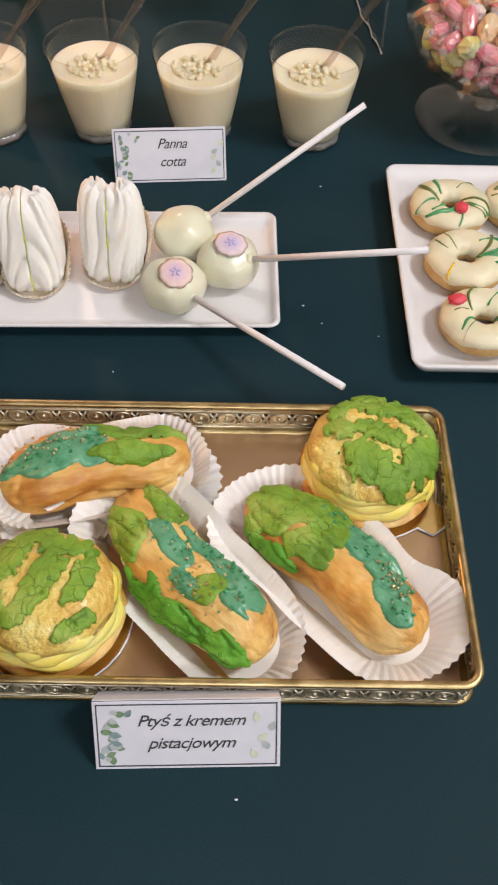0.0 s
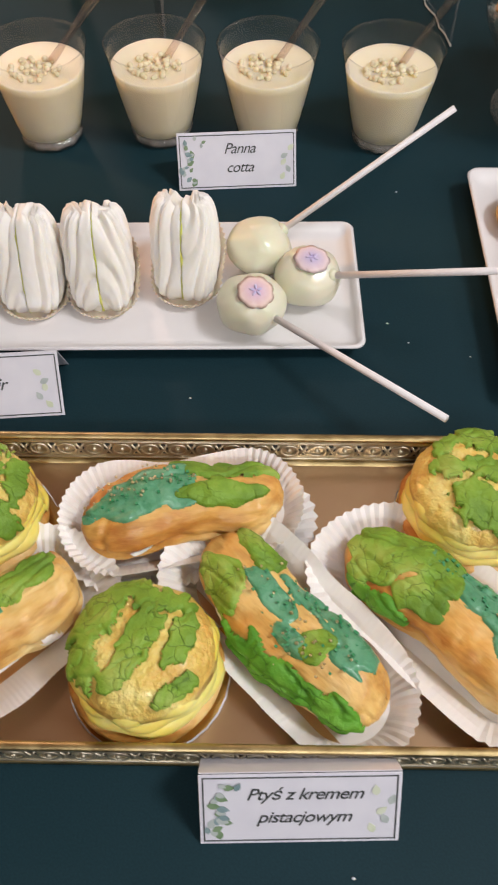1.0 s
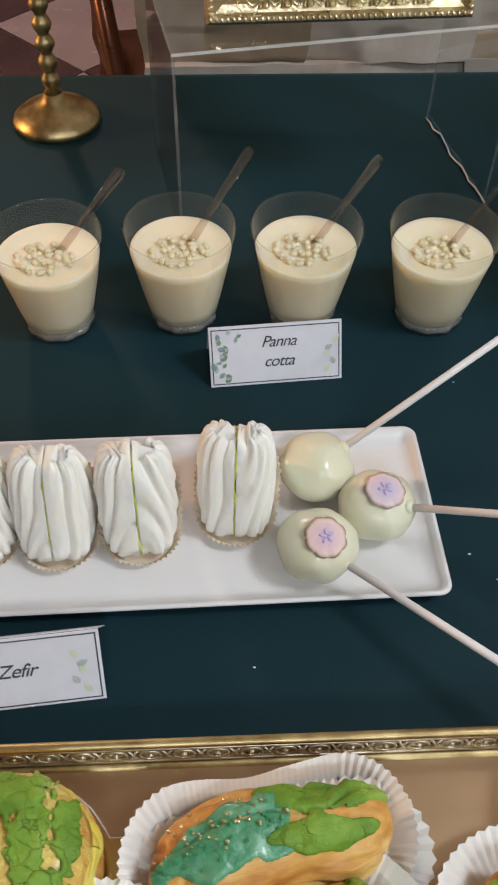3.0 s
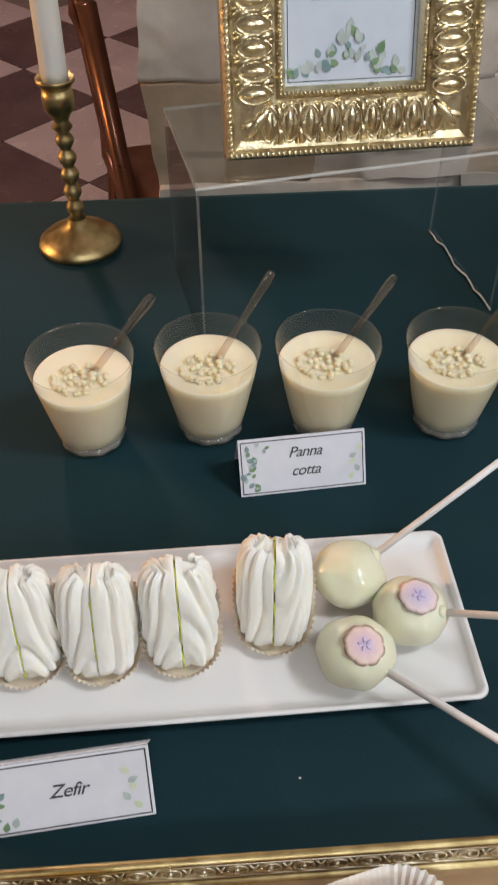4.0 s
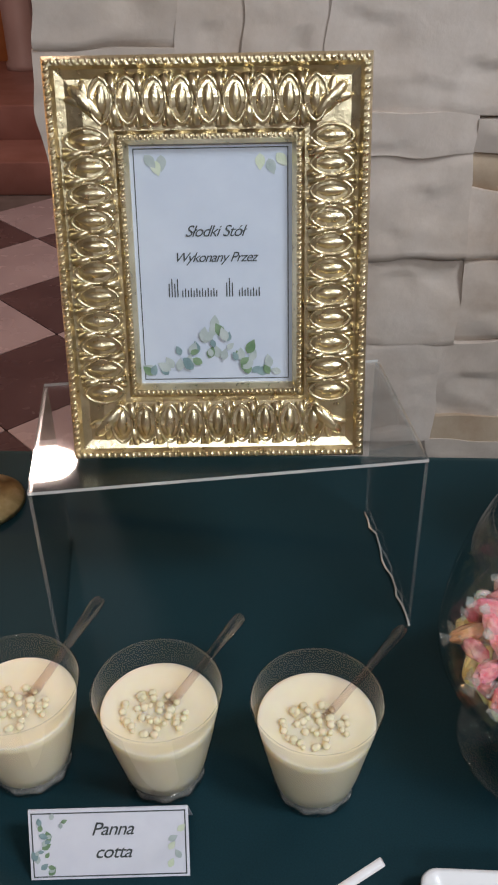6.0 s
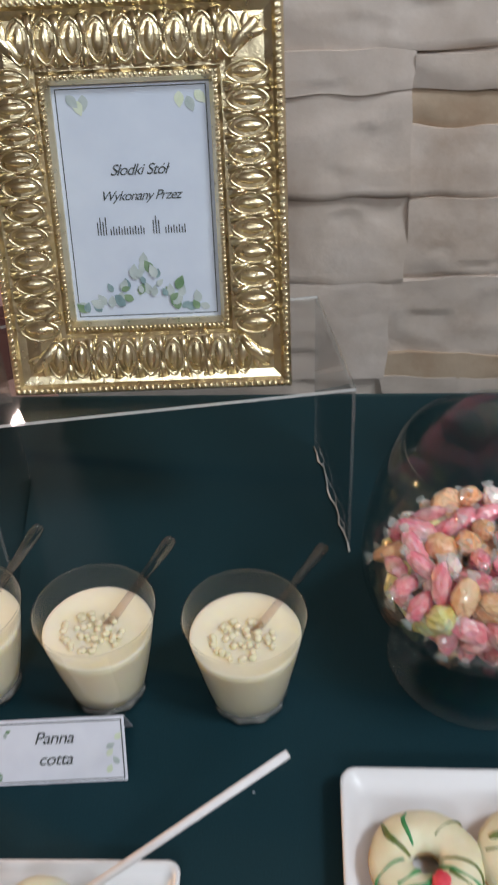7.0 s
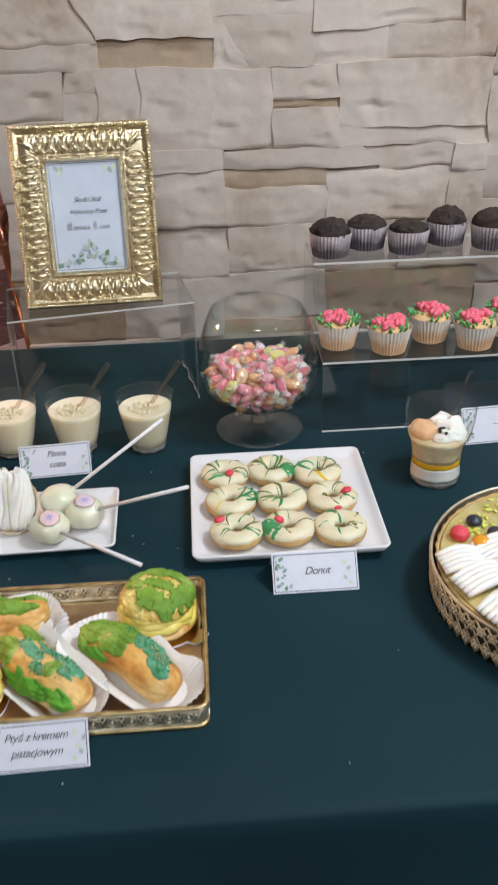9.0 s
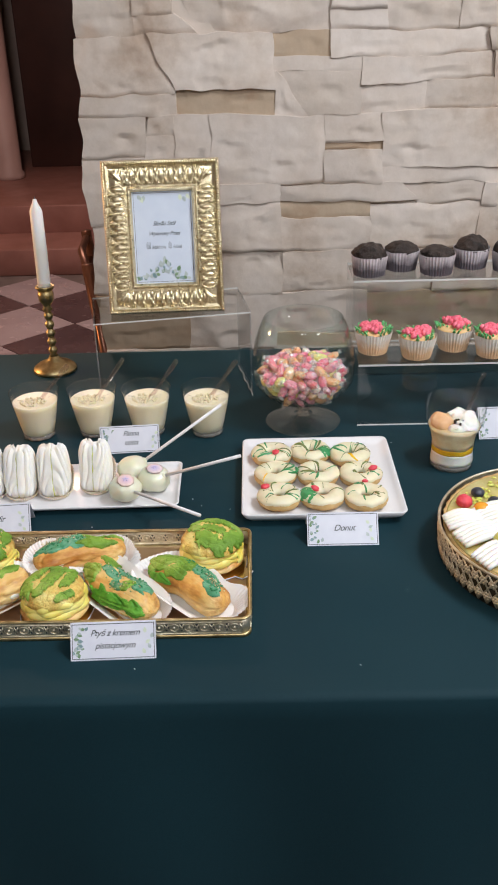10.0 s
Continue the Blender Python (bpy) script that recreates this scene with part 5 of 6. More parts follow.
# ---- ring biscuits ----
def ring_biscuit(label, x, y, seed, berry=(), strokes=(), blob=None):
    d = thing("ring_biscuit", label, "donut", on_table(x, y, 0.0125), "ring biscuits on the square plate")
    R, r, hz = 0.0192, 0.0112, 0.0112

    def surf(u, v, grow=0.0):
        a, t = 2 * math.pi * u, math.pi * v
        rr = (r + grow) * (1 + 0.10 * nz((math.cos(a), math.sin(a), t), 1.5, seed) + 0.03 * nz((math.cos(a), math.sin(a), t), 5, seed))
        p = Vector(((R + rr * math.cos(t)) * math.cos(a), (R * 0.94 + rr * math.cos(t)) * math.sin(a), hz + (rr * 0.82) * math.sin(t)))
        return p, Vector((math.cos(t) * math.cos(a), math.cos(t) * math.sin(a), 1.2 * math.sin(t))).normalized()

    body = []
    for i in range(40):
        u = i / 40
        body.append([tuple(surf(u, 2 * j / 16)[0] - Vector((0, 0, 0.0008))) for j in range(16)])
    bm = bmesh.new()
    vs = [[bm.verts.new((q[0], q[1], max(0.0005, q[2] * (1.0 if q[2] > hz else 1.0)))) for q in row] for row in body]
    for i in range(40):
        for j in range(16):
            bm.faces.new((vs[i][j], vs[(i + 1) % 40][j], vs[(i + 1) % 40][(j + 1) % 16], vs[i][(j + 1) % 16]))
    ring = part("biscuit_ring", bm, COOKIE, d, "golden biscuit base")
    bm = bmesh.new()
    vs = []
    for i in range(48):
        u = i / 48
        lip = 0.06 + 0.14 * nz((math.cos(6.28 * u), math.sin(6.28 * u), seed), 2.5, seed)
        row = []
        for j in range(13):
            v = lip + (1.02 - lip) * j / 12
            p, n = surf(u, v, 0.0012 if 0 < j < 12 else -0.0003)
            row.append(bm.verts.new(p))
        vs.append(row)
    for i in range(48):
        for j in range(12):
            bm.faces.new((vs[i][j], vs[(i + 1) % 48][j], vs[(i + 1) % 48][j + 1], vs[i][j + 1]))
    ice = part("icing", bm, WHITECHOC, d, "white chocolate icing")
    for k, (u0, v0, u1, v1, w, tone) in enumerate(strokes):
        pts, rad = [], []
        for i in range(13):
            q = i / 12
            p, n = surf(u0 + (u1 - u0) * q, v0 + (v1 - v0) * q + 0.05 * math.sin(6 * q + k), 0.0014)
            pts.append(p)
            rad.append(1.75 * w * (0.25 + 0.75 * math.sin(math.pi * (0.06 + 0.88 * q))))
        part("icing_stroke", tube(pts, rad, 8, flat=0.45), (GREEN_ICING, OLIVE_ICING, YOLK)[tone], ice, ("green", "olive", "yellow")[tone] + " icing stroke")
    rng = random.Random(int(seed * 10))
    extra = [(q, rng.uniform(0.1, 0.5), q + rng.uniform(-0.08, 0.08), rng.uniform(0.55, 0.95), rng.uniform(0.0004, 0.0013)) for q in (rng.random() for _ in range(6))]
    for u0, v0, u1, v1, w in extra:
        pts = [surf(u0 + (u1 - u0) * i / 8, v0 + (v1 - v0) * i / 8, 0.0014)[0] for i in range(9)]
        part("icing_stroke", tube(pts, [w * (0.3 + abs(math.sin(math.pi * i / 8 + 9 * u0))) for i in range(9)], 6, flat=0.4), GREEN_ICING if w > 0.0009 else OLIVE_ICING, ice, "splashed icing stroke")
    for u, v, s in berry:
        s *= 1.25
        p, n = surf(u, v, 0.0012)
        bm = bmesh.new()
        bmesh.ops.create_icosphere(bm, subdivisions=3, radius=s)
        for q in bm.verts:
            q.co = Vector((q.co.x * 1.1, q.co.y * 0.85, q.co.z * 0.6)) * (1 + 0.25 * nz(q.co, 400, u))
        part("raspberry_piece", bm, RASPBERRY, ice, "freeze-dried raspberry piece", at=Matrix.Translation(p + n * s * 0.3) @ n.to_track_quat("Z", "Y").to_matrix().to_4x4() @ pose(0, 0, 0, 0, 0, u * 300))
    if blob:
        part("icing_pool", coating(lambda u, v: surf(u, v, 0.0014), [(blob[0], blob[1], blob[2] * 0.5, blob[3] * 1.15), (blob[0] + blob[2] * 0.75, blob[1], blob[2] * 0.16, blob[3]), (blob[0] - blob[2] * 0.7, blob[1], blob[2] * 0.14, blob[3] * 0.8)], 0.0009, seed, 90, 44, (blob[0] - 0.25, blob[0] + 0.25), (0.02, 1.0), 0.4, 12), GREEN_ICING, ice, "broad green icing pool")


G, O, Y = 0, 1, 2
BIS = [
    ("ring biscuit with thin green strokes and a raspberry piece", -0.0005, 0.003, [(0.80, 0.55, 0.0046)], [(0.62, 0.2, 0.78, 0.75, 0.0013, G), (0.38, 0.1, 0.46, 0.8, 0.0011, O), (0.30, 0.2, 0.36, 0.7, 0.0009, G), (0.93, 0.1, 1.02, 0.8, 0.0008, O)], None),
    ("ring biscuit with a dark green icing pool", 0.001, 0.005, [], [(0.18, 0.1, 0.05, 0.9, 0.0014, O), (0.24, 0.1, 0.10, 0.9, 0.0010, G), (0.45, 0.3, 0.40, 0.9, 0.0016, O)], (0.93, 0.45, 0.09, 0.4)),
    ("ring biscuit crossed by green and olive strokes", 0.0, 0.002, [], [(0.50, 0.1, 0.30, 0.8, 0.0016, G), (0.36, 0.1, 0.62, 0.9, 0.0013, G), (1.12, 0.2, 0.88, 0.8, 0.0009, O), (0.20, 0.1, 0.05, 0.9, 0.0010, O), (0.80, 0.2, 0.70, 0.7, 0.0012, Y)], None),
    ("ring biscuit with parallel dark green strokes", 0.0, 0.0, [], [(0.15, 0.1, 0.0, 0.9, 0.0012, O), (1.08, 0.05, 0.90, 0.4, 0.0024, G), (1.14, 0.05, 0.93, 0.75, 0.0018, G), (0.66, 0.1, 0.64, 0.5, 0.0007, Y)], None),
    ("ring biscuit with olive splashes in the middle", 0.0, 0.0, [], [(0.55, 0.3, 0.68, 0.9, 0.0016, O), (0.30, 0.3, 0.22, 0.9, 0.0012, O), (0.72, 0.2, 0.75, 0.9, 0.0014, G), (0.43, 0.1, 0.5, 0.7, 0.0008, O)], None),
    ("ring biscuit with a raspberry piece by its hole", 0.0, 0.0, [(0.98, 0.55, 0.0046)], [(0.15, 0.2, 0.22, 0.8, 0.0008, O), (0.60, 0.6, 0.45, 0.95, 0.0016, O)], None),
    ("ring biscuit with a raspberry piece and scattered green strokes", 0.0, 0.0, [(0.42, 0.45, 0.0046)], [(0.25, 0.1, 0.40, 0.8, 0.0012, O), (0.62, 0.3, 0.55, 0.9, 0.0010, G), (1.05, 0.2, 0.98, 0.9, 0.0010, O), (1.12, 0.3, 0.9, 0.9, 0.0008, O)], None),
    ("ring biscuit with a green icing pool and a raspberry piece", 0.0, 0.0, [(0.40, 0.7, 0.0044)], [(0.33, 0.1, 0.36, 0.7, 0.0010, O)], (0.55, 0.42, 0.12, 0.34)),
    ("ring biscuit with drips of icing and dark dots", 0.0, 0.0, [(0.24, 0.30, 0.0040)], [(0.33, 0.2, 0.30, 0.5, 0.0018, G), (0.12, 0.2, 0.06, 0.5, 0.0008, O), (0.9, 0.5, 0.92, 0.6, 0.0012, O)], None),
]
SPOTS = ((0.2655, -0.055), (0.3235, -0.051), (0.3805, -0.061), (0.2695, -0.117), (0.330, -0.117), (0.390, -0.121), (0.273, -0.1795), (0.3315, -0.1785), (0.3905, -0.183))
for i, ((label, dx, dy, berry, strokes, blob), (x, y)) in enumerate(zip(BIS, SPOTS)):
    ring_biscuit(label, x, y, i * 1.3 + 0.5, berry, strokes, blob)


# ---- clear step display with small cakes ----
def step_display():
    s = thing("acrylic_step_display", "clear acrylic two-step display holding cupcakes and muffins", "stand", on_table(0.408, 0.087))
    W, T = 0.60, 0.003

    def sheet(name, y0, z0, y1, z1, x0=0.0, x1=W):
        bm = solid_box(x0, y0, z0, x1, y1, z1)
        area = sorted(f.calc_area() for f in bm.faces)
        for f in bm.faces:
            f.material_index = 0 if f.calc_area() >= area[-2] - 1e-9 else 1
        return part(name, bm, [ACRYLIC, ACRYLIC_EDGE], s, smooth=False)

    sheet("front_riser", 0.0, 0.0, T, 0.1027)
    part("front_lip", solid_box(0.0, -0.004, 0.0, W, -0.0008, 0.0014, bevel=0.0003), ACRYLIC_EDGE, s, smooth=False)
    sheet("lower_step", 0.0, 0.103, 0.107, 0.106)
    sheet("middle_riser", 0.104, 0.1063, 0.107, 0.2083)
    sheet("upper_step", 0.104, 0.2086, 0.212, 0.2116)
    sheet("back_panel", 0.209, 0.0, 0.212, 0.2083)


step_display()


def case_cake(name, label, category, group, place, r0, r1, h, low, top_mat, seed, extra):
    c = thing(name, label, category, place, group)
    n = 72
    bm = bmesh.new()
    rows = []
    for q, f in enumerate((0.0, 0.03, 0.45, 0.5, 0.97, 1.0)):
        rr = r0 + (r1 - r0) * f
        rows.append([((rr + (0.0007 if i % 2 else -0.0007)) * math.cos(6.2832 * i / n), (rr + (0.0007 if i % 2 else -0.0007)) * math.sin(6.2832 * i / n), 0.0003 + h * f * (1 + 0.03 * nz((math.cos(6.28 * i / n), math.sin(6.28 * i / n), seed), 2, seed))) for i in range(n)])
    loft(rows, bm, close_ends=False)
    bm.faces.ensure_lookup_table()
    bm.verts.ensure_lookup_table()
    bm.faces.new(bm.verts[:n])
    part("paper_case", bm, LINER_MUFFIN if low == LINER_DARK else LINER_CUPCAKE, c, "pleated case, cake showing through its foot", smooth=False)
    extra(c, r1 * 0.955, h)
    return c


def muffin_top(seed, rise):
    def make(c, r, h):
        bm = bmesh.new()
        bmesh.ops.create_icosphere(bm, subdivisions=4, radius=1.0)
        for v in bm.verts:
            d = v.co.normalized()
            k = 1 + 0.16 * nz(d, 3.0, seed) + 0.10 * nz(d, 8.0, seed) + 0.05 * nz(d, 18.0, seed)
            v.co = Vector((d.x * r * 0.97 * k, d.y * r * 0.97 * k, h * 0.92 + (0.0165 * rise if d.z > 0 else 0.006) * d.z * k * 1.25))
        part("chocolate_top", bm, DARKCHOC, c, "cracked dark chocolate top")
    return make


def cupcake_top(seed):
    def make(c, r, h):
        rng = random.Random(seed)
        bm = bmesh.new()
        ball(bm, (0, 0, h * 0.93), r * 0.95, 20, 10, (1, 1, 0.28))
        part("sponge", bm, VANILLA, c)
        bm = bmesh.new()
        for i in range(46):
            a = rng.uniform(0, 6.28)
            q = r * rng.uniform(0.45, 1.0)
            b = Vector((q * math.cos(a), q * math.sin(a), h * 0.99))
            tip = b + Vector((math.cos(a + rng.uniform(-1, 1)) * 0.005, math.sin(a + rng.uniform(-1, 1)) * 0.005, rng.uniform(0.004, 0.010)))
            tube([b, b.lerp(tip, 0.55) + Vector((0, 0, 0.002)), tip], [0.0018, 0.0015, 0.0004], 6, bm)
        tagged(part("green_piping", bm, GREENCREAM, c, "piped green buttercream grass"), kind="stuff")
        for k in range(5):
            a, q = 1.26 * k + seed, r * (0.5 if k else 0.0)
            base = Vector((q * math.cos(a), q * math.sin(a), h * 1.02))
            tall = rng.uniform(0.012, 0.016) * (1.5 if seed in (2, 4) and k == 0 else 1)
            bm = bmesh.new()
            for j in range(8):
                t, lean = 2.4 * j, 0.15 + 0.09 * j
                d = Vector((math.cos(t) * lean, math.sin(t) * lean, 1)).normalized()
                foot = Vector((math.cos(t), math.sin(t), 0)) * 0.0006 * j
                tube([foot, foot + d * tall * 0.55 + Vector((0, 0, 0.001)), foot + d * tall * (1.0 - 0.035 * j)], [0.0024, 0.0056, 0.0024], 8, bm, flat=0.75)
            part("pink_flower", bm, PINKCREAM, c, "piped pink buttercream flower", at=Matrix.Translation(base) @ pose(0, 0, 0, rng.uniform(-16, 16), rng.uniform(-16, 16), rng.uniform(0, 360)))
    return make


for i, (x, y) in enumerate(((0.437, 0.145), (0.5045, 0.120), (0.5695, 0.152), (0.6255, 0.120), (0.682, 0.160), (0.742, 0.125), (0.80, 0.15))):
    case_cake("cupcake", "vanilla cupcake with green and pink buttercream in a pleated case", "cupcake", "cupcakes on the lower step", on_table(x, y, 0.106, 47 * i), 0.0225, 0.0305, 0.036, LINER_CAKE, None, i, cupcake_top(i))
for i, (x, y) in enumerate(((0.437, 0.229), (0.494, 0.258), (0.549, 0.229), (0.613, 0.262), (0.672, 0.235), (0.73, 0.258), (0.79, 0.232))):
    case_cake("chocolate_muffin", "dark chocolate muffin with a cracked top in a pale pleated case", "muffin", "muffins on the upper step", on_table(x, y, 0.2116, 61 * i), 0.0255, 0.0300, 0.033, LINER_DARK, None, i + 0.3, muffin_top(i * 2.1, (1.05, 0.75, 0.7, 1.1, 1.15, 0.8, 0.9)[i]))


# ---- layered dessert glass ----
def trifle():
    g = thing("trifle_glass", "clear waisted glass of layered mango cream dessert", "glass", on_table(0.534, -0.0505))
    prof = [(0, 0.0005), (0.030, 0.0), (0.0322, 0.002), (0.0325, 0.010), (0.0315, 0.020), (0.0318, 0.040), (0.0345, 0.055), (0.0405, 0.070), (0.0435, 0.085), (0.0442, 0.1035), (0.0438, 0.1042)]
    part("tumbler", lathe(prof, 56), GLASS, g)
    part("glass_foot", lathe([(0, 0.0012), (0.0305, 0.0012), (0.0308, 0.0075), (0, 0.0085)], 40, lambda a, k: 1 + 0.02 * math.cos(8 * a)), SOLIDGLASS, g)
    def layer(name, mat, z0, z1, label, seed):
        rows = []
        for q in range(6):
            f = q / 5
            z = z0 + (z1 - z0) * f
            rr = np.interp(z, [p[1] for p in prof[2:]], [p[0] for p in prof[2:]]) - 0.0012
            rows.append([(rr * math.cos(a), rr * math.sin(a), z + 0.0022 * nz((math.cos(a), math.sin(a), z0), 2.0, seed if q == 5 else seed - 1)) for a in (2 * math.pi * i / 40 for i in range(40))])
        part(name, loft(rows), mat, g, label)
    layer("cream_layer", MERINGUE, 0.009, 0.0265, "white cream layer", 2)
    layer("mango_layer", YOLK, 0.0267, 0.0345, "bright yellow mango layer", 3)
    layer("biscuit_layer", TRIFLE, 0.0347, 0.066, "pale cream and biscuit layer", 4)
    bm = bmesh.new()
    ball(bm, (0.013, 0.004, 0.068), 0.026, 48, 32, (0.95, 1.0, 0.52))
    ball(bm, (0.010, -0.016, 0.066), 0.015, 32, 22, (1.2, 0.9, 0.5))
    part("cream_topping", lumps(lumps(bm, 0.009, 62, 3), 0.0022, 190, 5), MERINGUE, g, "white whipped cream")
    bm = bmesh.new()
    ball(bm, (-0.018, 0.0, 0.071), 0.019, 26, 18, (0.95, 1.0, 0.62))
    part("peach_biscuit", lumps(bm, 0.004, 80, 5), PEACH, g, "peach-coloured sponge biscuit")
    bm = bmesh.new()
    rng = random.Random(8)
    for i in range(9):
        ball(bm, (rng.uniform(-0.004, 0.016), rng.uniform(-0.024, -0.006), 0.080 + rng.uniform(-0.006, 0.002)), rng.uniform(0.0012, 0.0022), 6, 5)
    tagged(part("dark_crumbs", bm, DARKCHOC, g), "dark chocolate crumbs", kind="stuff")
    bm = bmesh.new()
    for x, y, z in ((0.004, -0.020, 0.077), (-0.004, -0.024, 0.072), (0.010, -0.024, 0.071)):
        ball(bm, (x, y, z), 0.0050, 10, 8, (1.3, 0.7, 0.25), Euler((0.5, x * 40, y * 30)).to_quaternion())
    part("coconut_flakes", bm, MERINGUE, g, "pale flakes")


trifle()
spoon((0.580, -0.020, TABLE + 0.133), (0.553, -0.040, TABLE + 0.078))
tent_card("—", "white folded card beside the trifle glass, its writing turned away", on_table(0.640, 0.028, 0, 4), h=0.05, lean=26)


# ---- fruit tart in a gilt dish ----
def tart_dish():
    R = 0.150
    d = thing("gilt_cake_dish", "round pierced gilt metal dish holding a fruit tart", "dish", on_table(0.617, -0.300))
    part("dish_base", lathe([(0, 0.0), (R - 0.008, 0.0), (R - 0.007, 0.003), (0, 0.004)], 96), MIRROR, d)
    part("gallery", lathe([(R - 0.007, 0.0005), (R - 0.0055, 0.004), (R - 0.0015, 0.046), (R - 0.0028, 0.046), (R - 0.0085, 0.004), (R - 0.007, 0.0005)], 128), DARK_GILT, d, "dark back of the pierced side")
    part("top_rail", tube([((R - 0.001) * math.cos(a), (R - 0.001) * math.sin(a), 0.0475) for a in (2 * math.pi * i / 128 for i in range(129))], 0.0018, 8, cap=False), GILT, d)
    bm = bmesh.new()
    n = 72
    for i in range(n):
        a = 2 * math.pi * i / n
        for turn in (-1, 1):
            strip = []
            for q in range(6):
                b = a + turn * 2 * math.pi / n * (q / 5 * 2 - 1)
                rr = R - 0.0048 + 0.0036 * q / 5
                strip.append((rr * math.cos(b), rr * math.sin(b), 0.004 + 0.041 * q / 5))
            tube(strip, 0.0011, 5, bm)
        for k, (f, s) in enumerate(((0.24, 0.0062), (0.72, 0.0062))):
            b = a + (math.pi / n if k else 0)
            rr, z = R - 0.0052 + 0.0035 * f + 0.0006, 0.004 + 0.042 * f
            c = Vector((rr * math.cos(b), rr * math.sin(b), z))
            side = Vector((-math.sin(b), math.cos(b), 0))
            out = Vector((math.cos(b), math.sin(b), 0))
            for t in range(6):
                q = 2 * math.pi * t / 6
                ball(bm, c + side * s * 0.62 * math.cos(q) + Vector((0, 0, s * 0.62 * math.sin(q))), 0.0023, 6, 4, (1, 1, 1))
            ball(bm, c + out * 0.0008, 0.0021, 6, 5)
    part("rosette_band", bm, GILT, d, "rosettes on the pierced side")
    t = thing("fruit_tart", "round tart with white cream, berries and grapes", "tart", on_table(0.617, -0.300, 0.0085))
    part("pastry_shell", lathe([(0, 0.0), (0.136, 0.0), (0.1425, 0.034), (0.1435, 0.0365), (0.1415, 0.0375), (0.139, 0.036), (0, 0.034)], 96, lambda a, k: 1 + (0.012 * abs(math.sin(24 * a)) if k in (2, 3) else 0)), COOKIE, t, "golden pastry shell")
    part("jelly_top", lumps(lathe([(0, 0.0352), (0.141, 0.0365), (0.138, 0.0385), (0.06, 0.0395), (0, 0.0395)], 64), 0.0012, 40), TARTJELLY, t, "pale amber glaze")
    rng = random.Random(12)
    for k, (x, y, ang, L) in enumerate(((-0.092, -0.022, 20, 0.066), (-0.080, -0.058, 28, 0.07), (-0.062, -0.088, 40, 0.06), (-0.105, 0.004, 5, 0.05), (-0.058, -0.012, 15, 0.06), (-0.060, 0.020, 10, 0.07), (-0.045, -0.080, 40, 0.055), (0.01, -0.03, 60, 0.07), (0.05, 0.03, 130, 0.06), (0.03, 0.08, 200, 0.06), (0.07, -0.06, 80, 0.06))):
        bm = bmesh.new()
        for q in range(5):
            pts = [(-L / 2 + L * i / 10, (q - 2) * 0.0068 + 0.003 * math.sin(3 * i / 10), 0.005 + 0.004 * math.sin(math.pi * i / 10)) for i in range(11)]
            tube(pts, [0.0048 * (0.35 + 0.65 * math.sin(math.pi * (0.1 + 0.85 * i / 10))) for i in range(11)], 8, bm)
        part("cream_swirl", bm, MERINGUE, t, "piped white cream", at=pose(x * 1.13, y * 1.13, 0.0395, 0, 0, ang))
    for name, mat, label, r, spots in (("raspberry", RASPBERRY, "whole raspberry", 0.0098, ((-0.110, 0.052), (0.02, 0.10), (0.09, 0.0))), ("blueberry", DARKBERRY, "dark blueberry", 0.0088, ((-0.072, 0.050), (-0.088, 0.074), (-0.056, -0.018), (-0.030, 0.066), (0.04, -0.05))), ("physalis", ORANGEFRUIT, "orange physalis half", 0.0105, ((-0.092, 0.033), (-0.03, -0.108), (0.08, 0.06))), ("grape", GRAPE, "green grape half", 0.0145, ((-0.083, -0.044), (-0.067, -0.062), (0.0, 0.04)))):
        for k, (x, y) in enumerate(spots):
            bm = bmesh.new()
            bmesh.ops.create_icosphere(bm, subdivisions=3, radius=r)
            for v in bm.verts:
                bumpy = 0.10 * abs(math.sin(v.co.x * 900)) * abs(math.sin(v.co.z * 900)) if name == "raspberry" else 0.0
                v.co = Vector((v.co.x, v.co.y, v.co.z * (0.85 if name == "raspberry" else 0.72))) * (1 + bumpy + 0.06 * nz(v.co, 120, k))
            part(name, bm, mat, t, label, at=pose(x, y, 0.0395 + r * 0.55, 0, 0, 40 * k))
    bm = bmesh.new()
    for i in range(110):
        a, q = rng.uniform(1.2, 2.9), rng.uniform(0.095, 0.132)
        ball(bm, (q * math.cos(a), q * math.sin(a), 0.0405), rng.uniform(0.0018, 0.0035), 6, 4, (1.5, 0.8, 0.5), Euler((0, 0, rng.uniform(0, 3))).to_quaternion())
    tagged(part("nut_flakes", bm, LIME, t, "chopped green nuts"), kind="stuff")


tart_dish()


